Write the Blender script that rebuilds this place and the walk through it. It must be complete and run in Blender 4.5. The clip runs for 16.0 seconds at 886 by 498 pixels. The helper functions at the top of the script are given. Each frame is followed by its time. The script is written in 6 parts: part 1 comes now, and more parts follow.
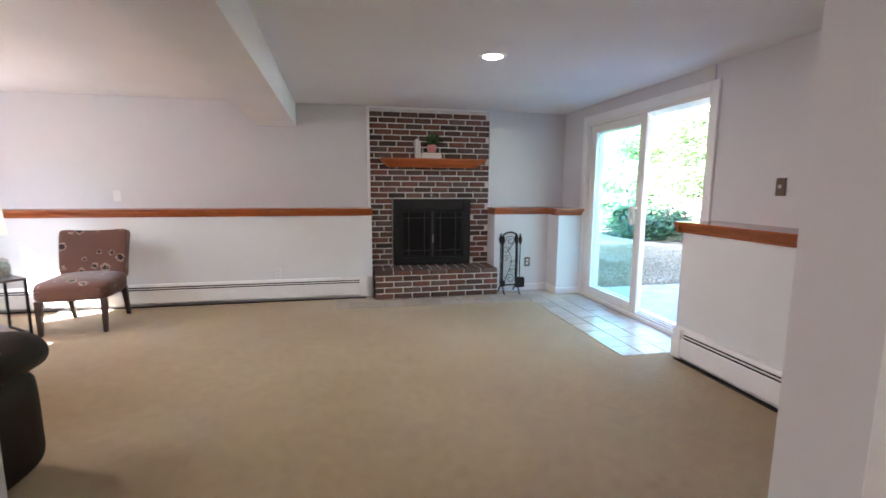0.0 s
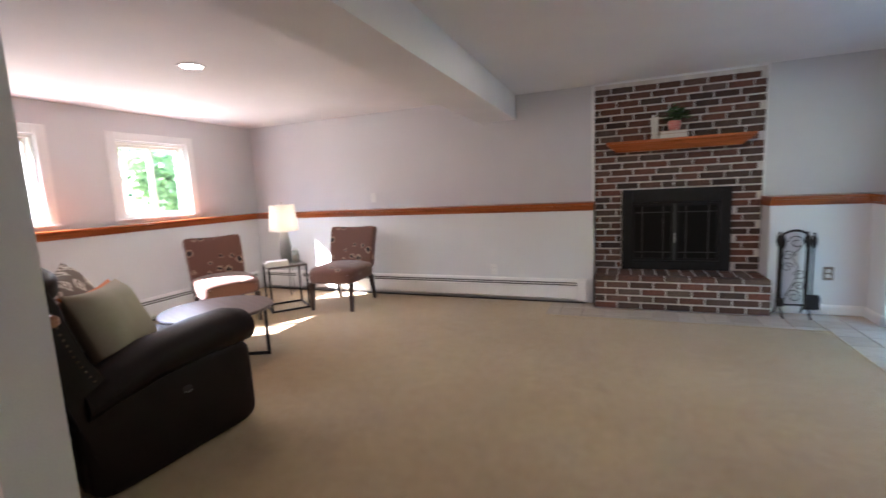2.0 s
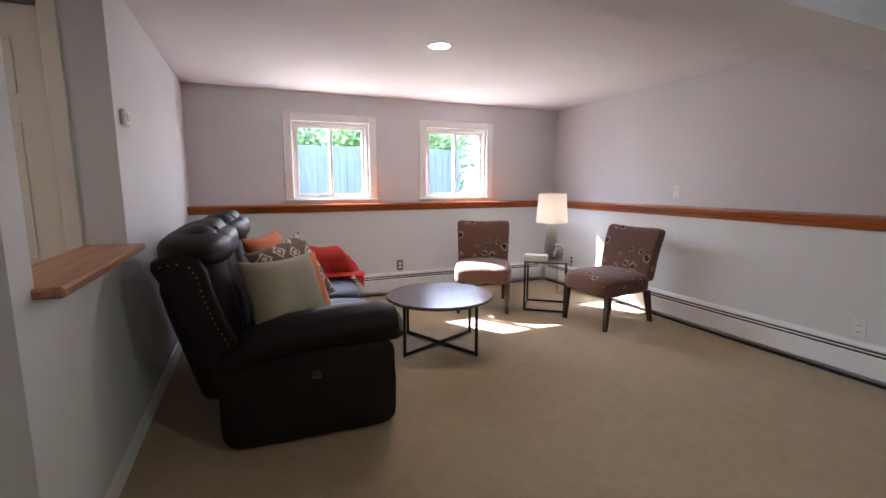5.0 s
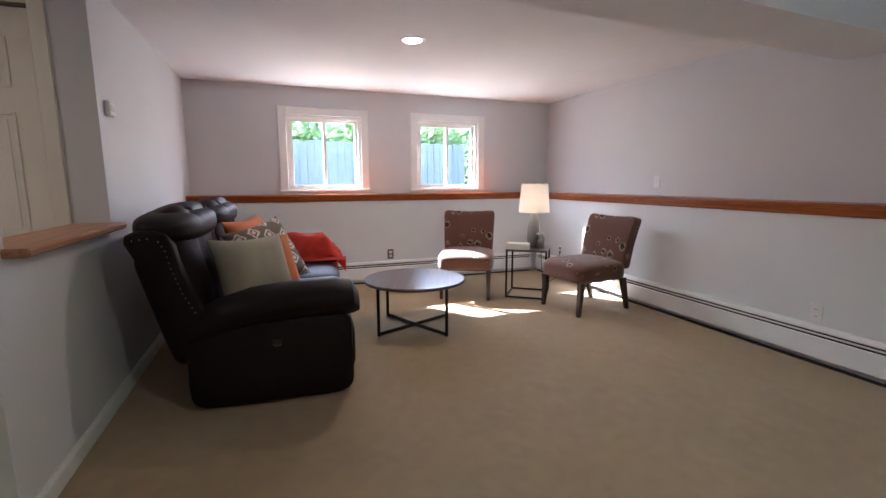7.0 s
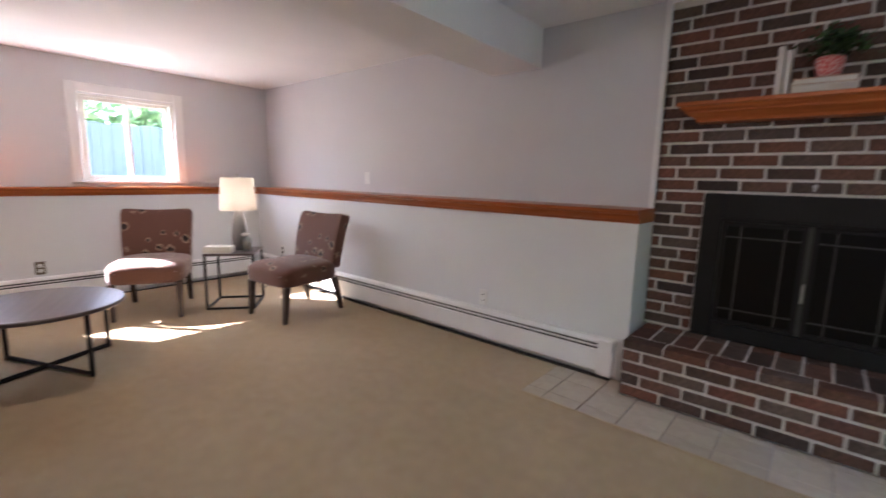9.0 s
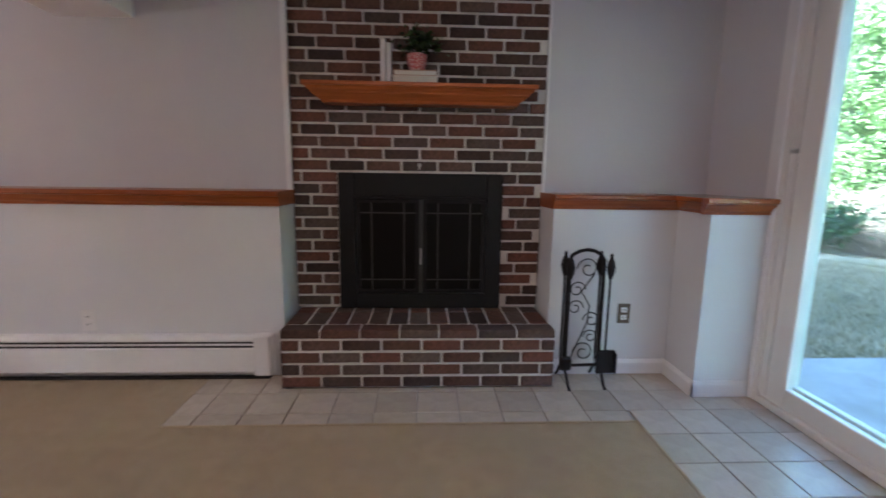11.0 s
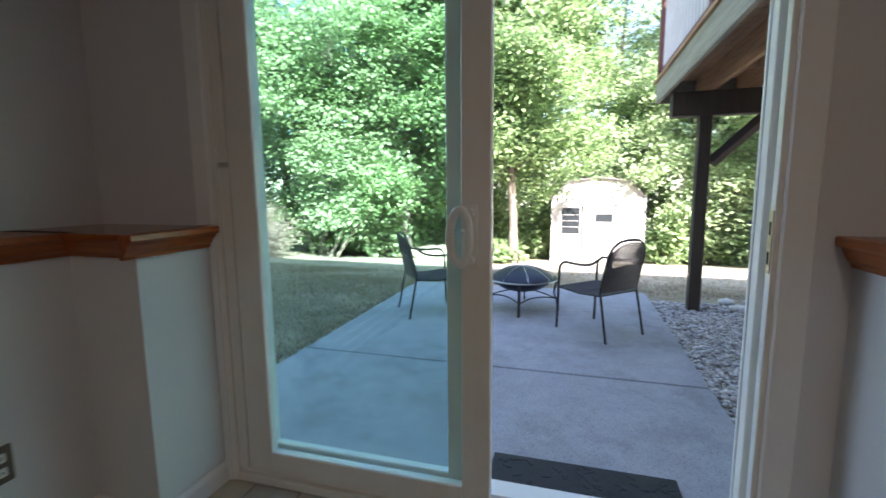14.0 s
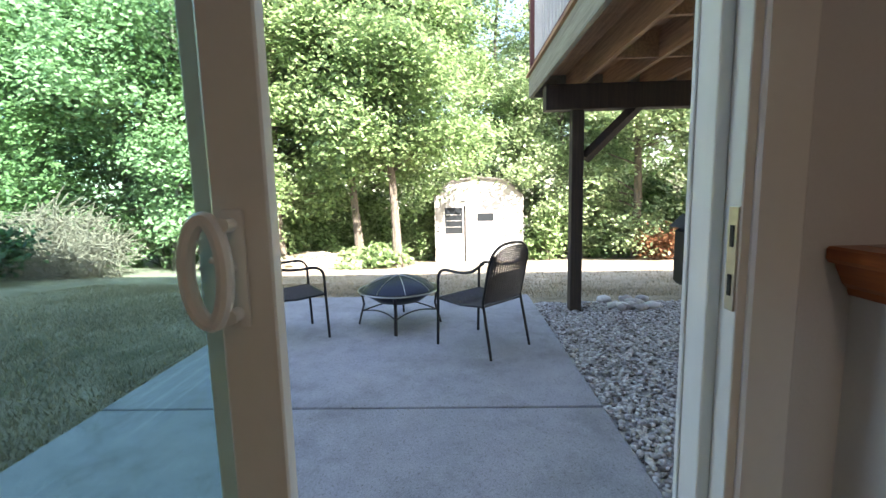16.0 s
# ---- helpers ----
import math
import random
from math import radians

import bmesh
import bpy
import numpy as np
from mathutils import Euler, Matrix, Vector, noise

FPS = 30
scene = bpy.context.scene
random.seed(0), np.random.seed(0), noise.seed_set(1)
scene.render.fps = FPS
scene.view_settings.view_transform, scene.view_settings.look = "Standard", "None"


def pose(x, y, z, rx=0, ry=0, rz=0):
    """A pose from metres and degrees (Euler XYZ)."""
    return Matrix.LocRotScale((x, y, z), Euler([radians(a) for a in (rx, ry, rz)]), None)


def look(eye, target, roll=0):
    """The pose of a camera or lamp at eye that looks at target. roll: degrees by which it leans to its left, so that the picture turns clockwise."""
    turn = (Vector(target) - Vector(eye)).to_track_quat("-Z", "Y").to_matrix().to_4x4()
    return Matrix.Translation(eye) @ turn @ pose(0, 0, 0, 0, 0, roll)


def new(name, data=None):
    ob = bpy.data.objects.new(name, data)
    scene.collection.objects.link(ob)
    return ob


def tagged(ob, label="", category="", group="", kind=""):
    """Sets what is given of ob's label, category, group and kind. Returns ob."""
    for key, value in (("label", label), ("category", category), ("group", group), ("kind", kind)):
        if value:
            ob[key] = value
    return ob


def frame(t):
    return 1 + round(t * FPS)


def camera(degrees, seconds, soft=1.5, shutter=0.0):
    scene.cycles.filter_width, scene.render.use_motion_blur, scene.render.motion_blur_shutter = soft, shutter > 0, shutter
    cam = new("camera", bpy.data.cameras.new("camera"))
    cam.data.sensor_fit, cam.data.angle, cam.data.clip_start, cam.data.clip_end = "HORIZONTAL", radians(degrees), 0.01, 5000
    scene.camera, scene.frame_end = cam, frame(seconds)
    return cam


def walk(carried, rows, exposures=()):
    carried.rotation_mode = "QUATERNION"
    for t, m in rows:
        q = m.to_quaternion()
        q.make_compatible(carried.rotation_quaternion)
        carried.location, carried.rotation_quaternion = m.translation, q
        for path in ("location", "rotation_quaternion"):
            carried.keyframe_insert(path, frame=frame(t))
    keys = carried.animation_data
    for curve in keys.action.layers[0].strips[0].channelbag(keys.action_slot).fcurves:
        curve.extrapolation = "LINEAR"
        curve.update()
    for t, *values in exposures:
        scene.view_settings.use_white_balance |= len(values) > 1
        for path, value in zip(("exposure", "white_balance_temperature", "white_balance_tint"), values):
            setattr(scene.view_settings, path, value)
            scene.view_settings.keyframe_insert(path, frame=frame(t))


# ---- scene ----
cam = camera(89.8, 16.0, shutter=0.4)
PATH = [
    (0, (-0.528, -0.397, 1.279), (-0.117, 1.541, 1.004), 0.3),
    (0.5, (-0.291, -0.316, 1.299), (-0.108, 1.654, 1.008), -0.3),
    (1, (-0.073, -0.204, 1.286), (-0.123, 1.773, 0.986), -1.3),
    (1.5, (-0.089, -0.043, 1.215), (-0.416, 1.911, 0.945), -2.4),
    (2, (0.024, 0.057, 1.242), (-0.732, 1.889, 0.974), -2.8),
    (2.5, (0.058, 0.226, 1.239), (-1.012, 1.894, 0.97), -3.1),
    (3, (-0.001, 0.475, 1.237), (-1.234, 2.027, 0.968), -2.5),
    (3.5, (-0.06, 0.688, 1.261), (-1.509, 2.04, 0.991), -1.7),
    (4, (-0.045, 0.912, 1.27), (-1.761, 1.906, 1.013), -1.5),
    (6.5, (0.457, 1.456, 1.176), (-1.389, 2.166, 0.879), 0.3),
    (7, (0.454, 1.51, 1.172), (-1.399, 2.201, 0.873), -0.1),
    (7.5, (0.433, 1.667, 1.184), (-1.445, 2.285, 0.884), -0.9),
    (8, (0.438, 1.836, 1.196), (-1.377, 2.617, 0.886), -0.9),
    (8.5, (0.483, 2.012, 1.189), (-1.082, 3.216, 0.867), 0.1),
    (9, (0.52, 2.138, 1.186), (-0.762, 3.64, 0.872), 1.3),
    (9.2, (0.578, 2.153, 1.189), (-0.596, 3.749, 0.917), 3.1),
    (11.3, (0.491, 2.446, 1.121), (0.848, 4.386, 0.79), 0.3),
    (11.5, (0.523, 2.509, 1.133), (1.062, 4.406, 0.8), 0.4),
    (12, (0.573, 2.612, 1.134), (1.515, 4.349, 0.823), 1.2),
    (12.5, (0.54, 2.774, 1.124), (1.926, 4.187, 0.841), 0.2),
    (13, (0.562, 2.906, 1.143), (2.237, 3.966, 0.881), 0.3),
    (13.5, (0.708, 3.05, 1.147), (2.507, 3.883, 0.885), -0.4),
    (14, (0.846, 3.159, 1.16), (2.749, 3.716, 0.899), -0.5),
    (14.5, (0.976, 3.256, 1.162), (2.944, 3.493, 0.896), -0.6),
    (15, (1.121, 3.247, 1.166), (3.101, 3.314, 0.897), -0.8),
    (15.5, (1.344, 3.153, 1.158), (3.325, 3.21, 0.892), -1.2),
    (16, (1.501, 3.093, 1.137), (3.483, 3.163, 0.875), -1.4),
]
EXPOSURES = [(0.0, 4.72, 5600, 20), (1.0, 4.6, 5650, 21), (2.0, 4.38, 5750, 23), (3.5, 4.1, 5650, 22), (7.0, 3.93, 5600, 21), (9.0, 4.17, 5750, 24), (11.3, 3.88, 6050, 31), (12.0, 3.45, 6350, 33), (12.5, 2.95, 6300, 29), (13.5, 2.65, 6350, 20), (15.0, 2.53, 6400, 15), (16.0, 2.43, 6850, 15)]
walk(cam, [(t, look(eye, target, roll)) for t, eye, target, roll in PATH], EXPOSURES)

# ---- light ----
SUN_WAY = Vector((-1.14, -0.77, 1.0)).normalized()  # towards the sun
world = bpy.data.worlds.new("sky")
scene.world = world
world.use_nodes = True
wn = world.node_tree
sky = wn.nodes.new("ShaderNodeTexSky")
sky.sky_type = "NISHITA"
sky.sun_disc = False
sky.sun_elevation = math.asin(SUN_WAY.z)
sky.sun_rotation = math.atan2(SUN_WAY.x, SUN_WAY.y)
wn.links.new(sky.outputs["Color"], wn.nodes["Background"].inputs["Color"])
wn.nodes["Background"].inputs["Strength"].default_value = 0.15
sun_data = bpy.data.lights.new("sun", "SUN")
sun_data.energy, sun_data.angle, sun_data.color = 5.0, radians(0.6), (1.0, 0.95, 0.86)
new("sun", sun_data).matrix_world = look(SUN_WAY * 40, (0, 0, 0))


def disc_lamp(x, y, z, watts, size=0.13, color=(1.0, 0.96, 0.92)):
    d = bpy.data.lights.new("downlight_lamp", "AREA")
    d.shape, d.size, d.energy, d.color = "DISK", size, watts, color
    new("downlight_lamp", d).location = (x, y, z)


CEIL = 2.215
DOWNLIGHTS = [(0.51, 2.81), (-2.90, 2.52)]
for lx, ly in DOWNLIGHTS:
    disc_lamp(lx, ly, CEIL - 0.012, 0.6 if lx > 0 else 0.5, 0.14, (1.0, 0.81, 0.6))
disc_lamp(-1.3, -0.7, CEIL - 0.012, 0.5, 0.13, (1.0, 0.78, 0.55))
bulb = bpy.data.lights.new("table_lamp_bulb", "POINT")
bulb.energy, bulb.color, bulb.shadow_soft_size = 0.2, (1.0, 0.9, 0.78), 0.05
new("table_lamp_bulb", bulb).location = (-3.527, 4.0, 0.99)


def daylight_lamp(place, target, wide, high, watts, color):
    """Light of the sky and the sunlit ground outside, in a window's opening."""
    d = bpy.data.lights.new("daylight_lamp", "AREA")
    d.shape, d.size, d.size_y, d.energy, d.color = "RECTANGLE", wide, high, watts, color
    new("daylight_lamp", d).matrix_world = look(place, target)


for wy in (2.067, 3.579):
    daylight_lamp((-4.915, wy, 1.38), (-3.9, wy, 1.41), 0.72, 0.5, 0.6, (1.0, 0.84, 0.76))


# ---- materials ----
def nodes_of(name):
    m = bpy.data.materials.new(name)
    m.use_nodes = True
    t = m.node_tree
    return m, t, t.nodes["Principled BSDF"]


def noise_node(t, scale, detail=4, coords="Object", rough=0.55, stretch=None):
    tc = t.nodes.new("ShaderNodeTexCoord")
    n = t.nodes.new("ShaderNodeTexNoise")
    n.inputs["Scale"].default_value, n.inputs["Detail"].default_value = scale, detail
    n.inputs["Roughness"].default_value = rough
    if stretch:
        mp = t.nodes.new("ShaderNodeMapping")
        mp.inputs["Scale"].default_value = stretch
        t.links.new(tc.outputs[coords], mp.inputs["Vector"])
        t.links.new(mp.outputs["Vector"], n.inputs["Vector"])
    else:
        t.links.new(tc.outputs[coords], n.inputs["Vector"])
    return n


def ramp(t, fac, stops):
    r = t.nodes.new("ShaderNodeValToRGB")
    while len(r.color_ramp.elements) < len(stops):
        r.color_ramp.elements.new(0.5)
    for e, (p, c) in zip(r.color_ramp.elements, stops):
        e.position, e.color = p, (*c, 1)
    t.links.new(fac, r.inputs["Fac"])
    return r


def mixed(t, a, b, fac, kind="MIX"):
    m = t.nodes.new("ShaderNodeMix")
    m.data_type, m.blend_type = "RGBA", kind
    for sock, v in ((m.inputs["Factor"], fac), (m.inputs["A"], a), (m.inputs["B"], b)):
        if isinstance(v, bpy.types.NodeSocket):
            t.links.new(v, sock)
        else:
            sock.default_value = v
    return m.outputs["Result"]


def bump(t, b, height, strength, distance=0.01):
    n = t.nodes.new("ShaderNodeBump")
    n.inputs["Strength"].default_value, n.inputs["Distance"].default_value = strength, distance
    t.links.new(height, n.inputs["Height"])
    t.links.new(n.outputs["Normal"], b.inputs["Normal"])


def scaled(c, k):
    return tuple(min(1, v * k) for v in c)


def paint(name, color, rough=0.6, var=0.08, scale=2.0, fine=90.0, strength=0.15, metal=0.0, stretch=None, depth=0.004):
    """A plain surface with a broad drift in tone, a fine grain and fine relief."""
    m, t, b = nodes_of(name)
    broad = noise_node(t, scale, 5, stretch=stretch)
    grain = noise_node(t, fine, 3, stretch=stretch)
    r = ramp(t, broad.outputs["Fac"], [(0.3, scaled(color, 1 - var)), (0.7, scaled(color, 1 + var))])
    r2 = ramp(t, grain.outputs["Fac"], [(0.3, (1 - var,) * 3), (0.7, (1, 1, 1))])
    t.links.new(mixed(t, r.outputs["Color"], r2.outputs["Color"], 1.0, "MULTIPLY"), b.inputs["Base Color"])
    b.inputs["Roughness"].default_value, b.inputs["Metallic"].default_value = rough, metal
    if strength:
        bump(t, b, grain.outputs["Fac"], strength, depth)
    return m


def wood(name, dark, light, along="X", rough=0.38, grain=55.0):
    m, t, b = nodes_of(name)
    st = {"X": (0.05, 1, 1), "Y": (1, 0.05, 1), "Z": (1, 1, 0.05)}[along]
    n = noise_node(t, grain, 6, stretch=st, rough=0.65)
    broad = noise_node(t, 6, 3, stretch=st)
    r = ramp(t, n.outputs["Fac"], [(0.3, dark), (0.62, light)])
    r2 = ramp(t, broad.outputs["Fac"], [(0.3, (0.75,) * 3), (0.7, (1, 1, 1))])
    t.links.new(mixed(t, r.outputs["Color"], r2.outputs["Color"], 1.0, "MULTIPLY"), b.inputs["Base Color"])
    b.inputs["Roughness"].default_value = rough
    bump(t, b, n.outputs["Fac"], 0.12, 0.002)
    return m


def piece(name, stops, rough=0.8, fine=60.0, strength=0.4, spread=0.35):
    """Pieces that differ from one another: colour by each object's own random number, with stains and grain on top."""
    m, t, b = nodes_of(name)
    oi = t.nodes.new("ShaderNodeObjectInfo")
    r = ramp(t, oi.outputs["Random"], stops)
    n = noise_node(t, fine, 5, rough=0.7)
    stain = noise_node(t, 9, 4)
    r2 = ramp(t, n.outputs["Fac"], [(0.3, (1 - spread,) * 3), (0.7, (1 + spread * 0.4,) * 3)])
    r3 = ramp(t, stain.outputs["Fac"], [(0.35, (1 - spread * 0.7,) * 3), (0.65, (1, 1, 1))])
    c = mixed(t, r.outputs["Color"], r2.outputs["Color"], 1.0, "MULTIPLY")
    t.links.new(mixed(t, c, r3.outputs["Color"], 1.0, "MULTIPLY"), b.inputs["Base Color"])
    b.inputs["Roughness"].default_value = rough
    bump(t, b, n.outputs["Fac"], strength, 0.004)
    return m


def clear_glass(name, tint=(0.93, 0.98, 0.96), gloss=0.06):
    m, t, b = nodes_of(name)
    t.nodes.remove(b)
    tr = t.nodes.new("ShaderNodeBsdfTransparent")
    tr.inputs["Color"].default_value = (*tint, 1)
    gl = t.nodes.new("ShaderNodeBsdfGlossy")
    gl.inputs["Roughness"].default_value = 0.02
    mx = t.nodes.new("ShaderNodeMixShader")
    mx.inputs["Fac"].default_value = gloss
    t.links.new(tr.outputs[0], mx.inputs[1])
    t.links.new(gl.outputs[0], mx.inputs[2])
    t.links.new(mx.outputs[0], t.nodes["Material Output"].inputs["Surface"])
    return m


def leafy(name, dark, light, through_light=0.4):
    m, t, b = nodes_of(name)
    g = t.nodes.new("ShaderNodeNewGeometry")
    r = ramp(t, g.outputs["Random Per Island"], [(0.0, dark), (0.75, light), (1.0, scaled(light, 1.12))])
    t.links.new(r.outputs["Color"], b.inputs["Base Color"])
    b.inputs["Roughness"].default_value = 0.42
    tl = t.nodes.new("ShaderNodeBsdfTranslucent")
    t.links.new(r.outputs["Color"], tl.inputs["Color"])
    mx = t.nodes.new("ShaderNodeMixShader")
    mx.inputs["Fac"].default_value = through_light
    t.links.new(b.outputs[0], mx.inputs[1])
    t.links.new(tl.outputs[0], mx.inputs[2])
    t.links.new(mx.outputs[0], t.nodes["Material Output"].inputs["Surface"])
    return m


def flower_fabric(name, base, ring, eye_color):
    """Brown upholstery with scattered daisies: cream petals round a dark eye."""
    m, t, b = nodes_of(name)
    tc = t.nodes.new("ShaderNodeTexCoord")
    wob = noise_node(t, 46, 2)
    add = t.nodes.new("ShaderNodeMixRGB")
    add.inputs["Fac"].default_value = 0.045
    t.links.new(tc.outputs["Object"], add.inputs["Color1"])
    t.links.new(wob.outputs["Color"], add.inputs["Color2"])
    v = t.nodes.new("ShaderNodeTexVoronoi")
    v.inputs["Scale"].default_value, v.inputs["Randomness"].default_value = 8.8, 0.65
    t.links.new(add.outputs["Color"], v.inputs["Vector"])
    gate = t.nodes.new("ShaderNodeSeparateColor")
    t.links.new(v.outputs["Color"], gate.inputs["Color"])
    on = t.nodes.new("ShaderNodeMath")
    on.operation, on.inputs[1].default_value = "GREATER_THAN", 0.05
    t.links.new(gate.outputs["Red"], on.inputs[0])
    size = t.nodes.new("ShaderNodeMath")
    size.operation = "MULTIPLY_ADD"
    size.inputs[1].default_value, size.inputs[2].default_value = 0.6, 0.6
    t.links.new(gate.outputs["Green"], size.inputs[0])
    d = t.nodes.new("ShaderNodeMath")
    d.operation = "MULTIPLY"
    t.links.new(v.outputs["Distance"], d.inputs[0])
    t.links.new(size.outputs[0], d.inputs[1])
    r = ramp(t, d.outputs[0], [(0.0, scaled(ring, 0.5)), (0.035, eye_color), (0.16, eye_color), (0.185, ring), (0.215, ring), (0.25, base)])
    n = noise_node(t, 220, 2)
    weave = ramp(t, n.outputs["Fac"], [(0.3, (0.75,) * 3), (0.7, (1.1,) * 3)])
    c = mixed(t, (*base, 1), r.outputs["Color"], on.outputs[0])
    t.links.new(mixed(t, c, weave.outputs["Color"], 1.0, "MULTIPLY"), b.inputs["Base Color"])
    b.inputs["Roughness"].default_value = 0.9
    b.inputs["Sheen Weight"].default_value = 0.3
    bump(t, b, n.outputs["Fac"], 0.2, 0.002)
    return m


def ikat_fabric(name, ground, mark):
    m, t, b = nodes_of(name)
    tc = t.nodes.new("ShaderNodeTexCoord")
    w = t.nodes.new("ShaderNodeTexVoronoi")
    w.voronoi_dimensions, w.feature, w.distance = "2D", "F1", "MANHATTAN"
    w.inputs["Scale"].default_value, w.inputs["Randomness"].default_value = 9.5, 0.35
    t.links.new(tc.outputs["Object"], w.inputs["Vector"])
    n = noise_node(t, 60, 3)
    s = t.nodes.new("ShaderNodeMath")
    s.operation = "MULTIPLY_ADD"
    s.inputs[1].default_value = 0.25
    t.links.new(n.outputs["Fac"], s.inputs[0])
    t.links.new(w.outputs["Distance"], s.inputs[2])
    r = ramp(t, s.outputs[0], [(0.27, mark), (0.31, ground), (0.40, ground), (0.44, mark), (0.53, mark), (0.57, ground)])
    t.links.new(r.outputs["Color"], b.inputs["Base Color"])
    b.inputs["Roughness"].default_value = 0.9
    bump(t, b, n.outputs["Fac"], 0.2, 0.002)
    return m


def carpet_material():
    m, t, b = nodes_of("carpet")
    broad = noise_node(t, 0.9, 4)
    mid = noise_node(t, 14, 5)
    tuft = noise_node(t, 260, 3, rough=0.8)
    spot = noise_node(t, 3.1, 2)
    base = ramp(t, broad.outputs["Fac"], [(0.3, (0.43, 0.31, 0.16)), (0.7, (0.53, 0.395, 0.215))])
    m1 = ramp(t, mid.outputs["Fac"], [(0.3, (0.86, 0.85, 0.83)), (0.7, (1, 1, 1))])
    m2 = ramp(t, tuft.outputs["Fac"], [(0.35, (0.6, 0.58, 0.55)), (0.65, (1.1, 1.1, 1.1))])
    m3 = ramp(t, spot.outputs["Fac"], [(0.2, (0.7, 0.64, 0.56)), (0.3, (1, 1, 1))])
    c = mixed(t, base.outputs["Color"], m1.outputs["Color"], 1.0, "MULTIPLY")
    c = mixed(t, c, m2.outputs["Color"], 1.0, "MULTIPLY")
    t.links.new(mixed(t, c, m3.outputs["Color"], 1.0, "MULTIPLY"), b.inputs["Base Color"])
    b.inputs["Roughness"].default_value = 0.95
    b.inputs["Sheen Weight"].default_value = 0.25
    bump(t, b, mixed(t, tuft.outputs["Fac"], mid.outputs["Fac"], 0.35), 0.8, 0.012)
    return m


def lawn_material():
    m, t, b = nodes_of("lawn")
    a, c, f = noise_node(t, 0.5, 5), noise_node(t, 3.5, 5), noise_node(t, 45, 4, rough=0.8)
    r = ramp(t, mixed(t, a.outputs["Fac"], c.outputs["Fac"], 0.45), [(0.30, (0.10, 0.11, 0.05)), (0.43, (0.26, 0.21, 0.13)), (0.52, (0.38, 0.305, 0.205)), (0.64, (0.5, 0.42, 0.3))])
    r2 = ramp(t, f.outputs["Fac"], [(0.3, (0.5,) * 3), (0.7, (1.1,) * 3)])
    # worn bare and straw-dry towards the wood, plus the sunlit strip's paleness painted in
    sep = t.nodes.new("ShaderNodeSeparateXYZ")
    t.links.new(t.nodes["Texture Coordinate"].outputs["Object"], sep.inputs[0])
    dry = t.nodes.new("ShaderNodeMapRange")
    dry.inputs["From Min"].default_value, dry.inputs["From Max"].default_value = 7.5, 11.0
    t.links.new(sep.outputs["X"], dry.inputs["Value"])
    bare = ramp(t, c.outputs["Fac"], [(0.3, (0.5, 0.42, 0.31)), (0.7, (0.66, 0.57, 0.46))])
    col = mixed(t, r.outputs["Color"], bare.outputs["Color"], dry.outputs["Result"])
    t.links.new(mixed(t, col, r2.outputs["Color"], 1.0, "MULTIPLY"), b.inputs["Base Color"])
    b.inputs["Roughness"].default_value = 0.95
    bump(t, b, f.outputs["Fac"], 0.8, 0.03)
    return m


def concrete_material():
    m, t, b = nodes_of("patio_concrete")
    a, c, f = noise_node(t, 1.1, 6), noise_node(t, 8, 6, rough=0.7), noise_node(t, 150, 3)
    # grey pushed towards blue to carry the sky light on the shaded slab
    r = ramp(t, a.outputs["Fac"], [(0.3, (0.325, 0.318, 0.342)), (0.7, (0.385, 0.378, 0.405))])
    r2 = ramp(t, c.outputs["Fac"], [(0.3, (0.86,) * 3), (0.7, (1.04,) * 3)])
    r3 = ramp(t, f.outputs["Fac"], [(0.3, (0.75,) * 3), (0.65, (1.05,) * 3)])
    x = mixed(t, r.outputs["Color"], r2.outputs["Color"], 1.0, "MULTIPLY")
    stain, speck = noise_node(t, 2.6, 8, rough=0.75), noise_node(t, 70, 2)
    r4 = ramp(t, stain.outputs["Fac"], [(0.36, (0.78, 0.77, 0.76)), (0.5, (1, 1, 1)), (0.66, (1.04, 1.03, 1.02))])
    r5 = ramp(t, speck.outputs["Fac"], [(0.32, (0.7, 0.67, 0.64)), (0.4, (1, 1, 1)), (0.64, (1, 1, 1)), (0.7, (1.15, 1.14, 1.12))])
    x = mixed(t, x, r4.outputs["Color"], 1.0, "MULTIPLY")
    x = mixed(t, x, r5.outputs["Color"], 1.0, "MULTIPLY")
    t.links.new(mixed(t, x, r3.outputs["Color"], 1.0, "MULTIPLY"), b.inputs["Base Color"])
    b.inputs["Roughness"].default_value = 0.85
    bump(t, b, f.outputs["Fac"], 0.35, 0.004)
    return m


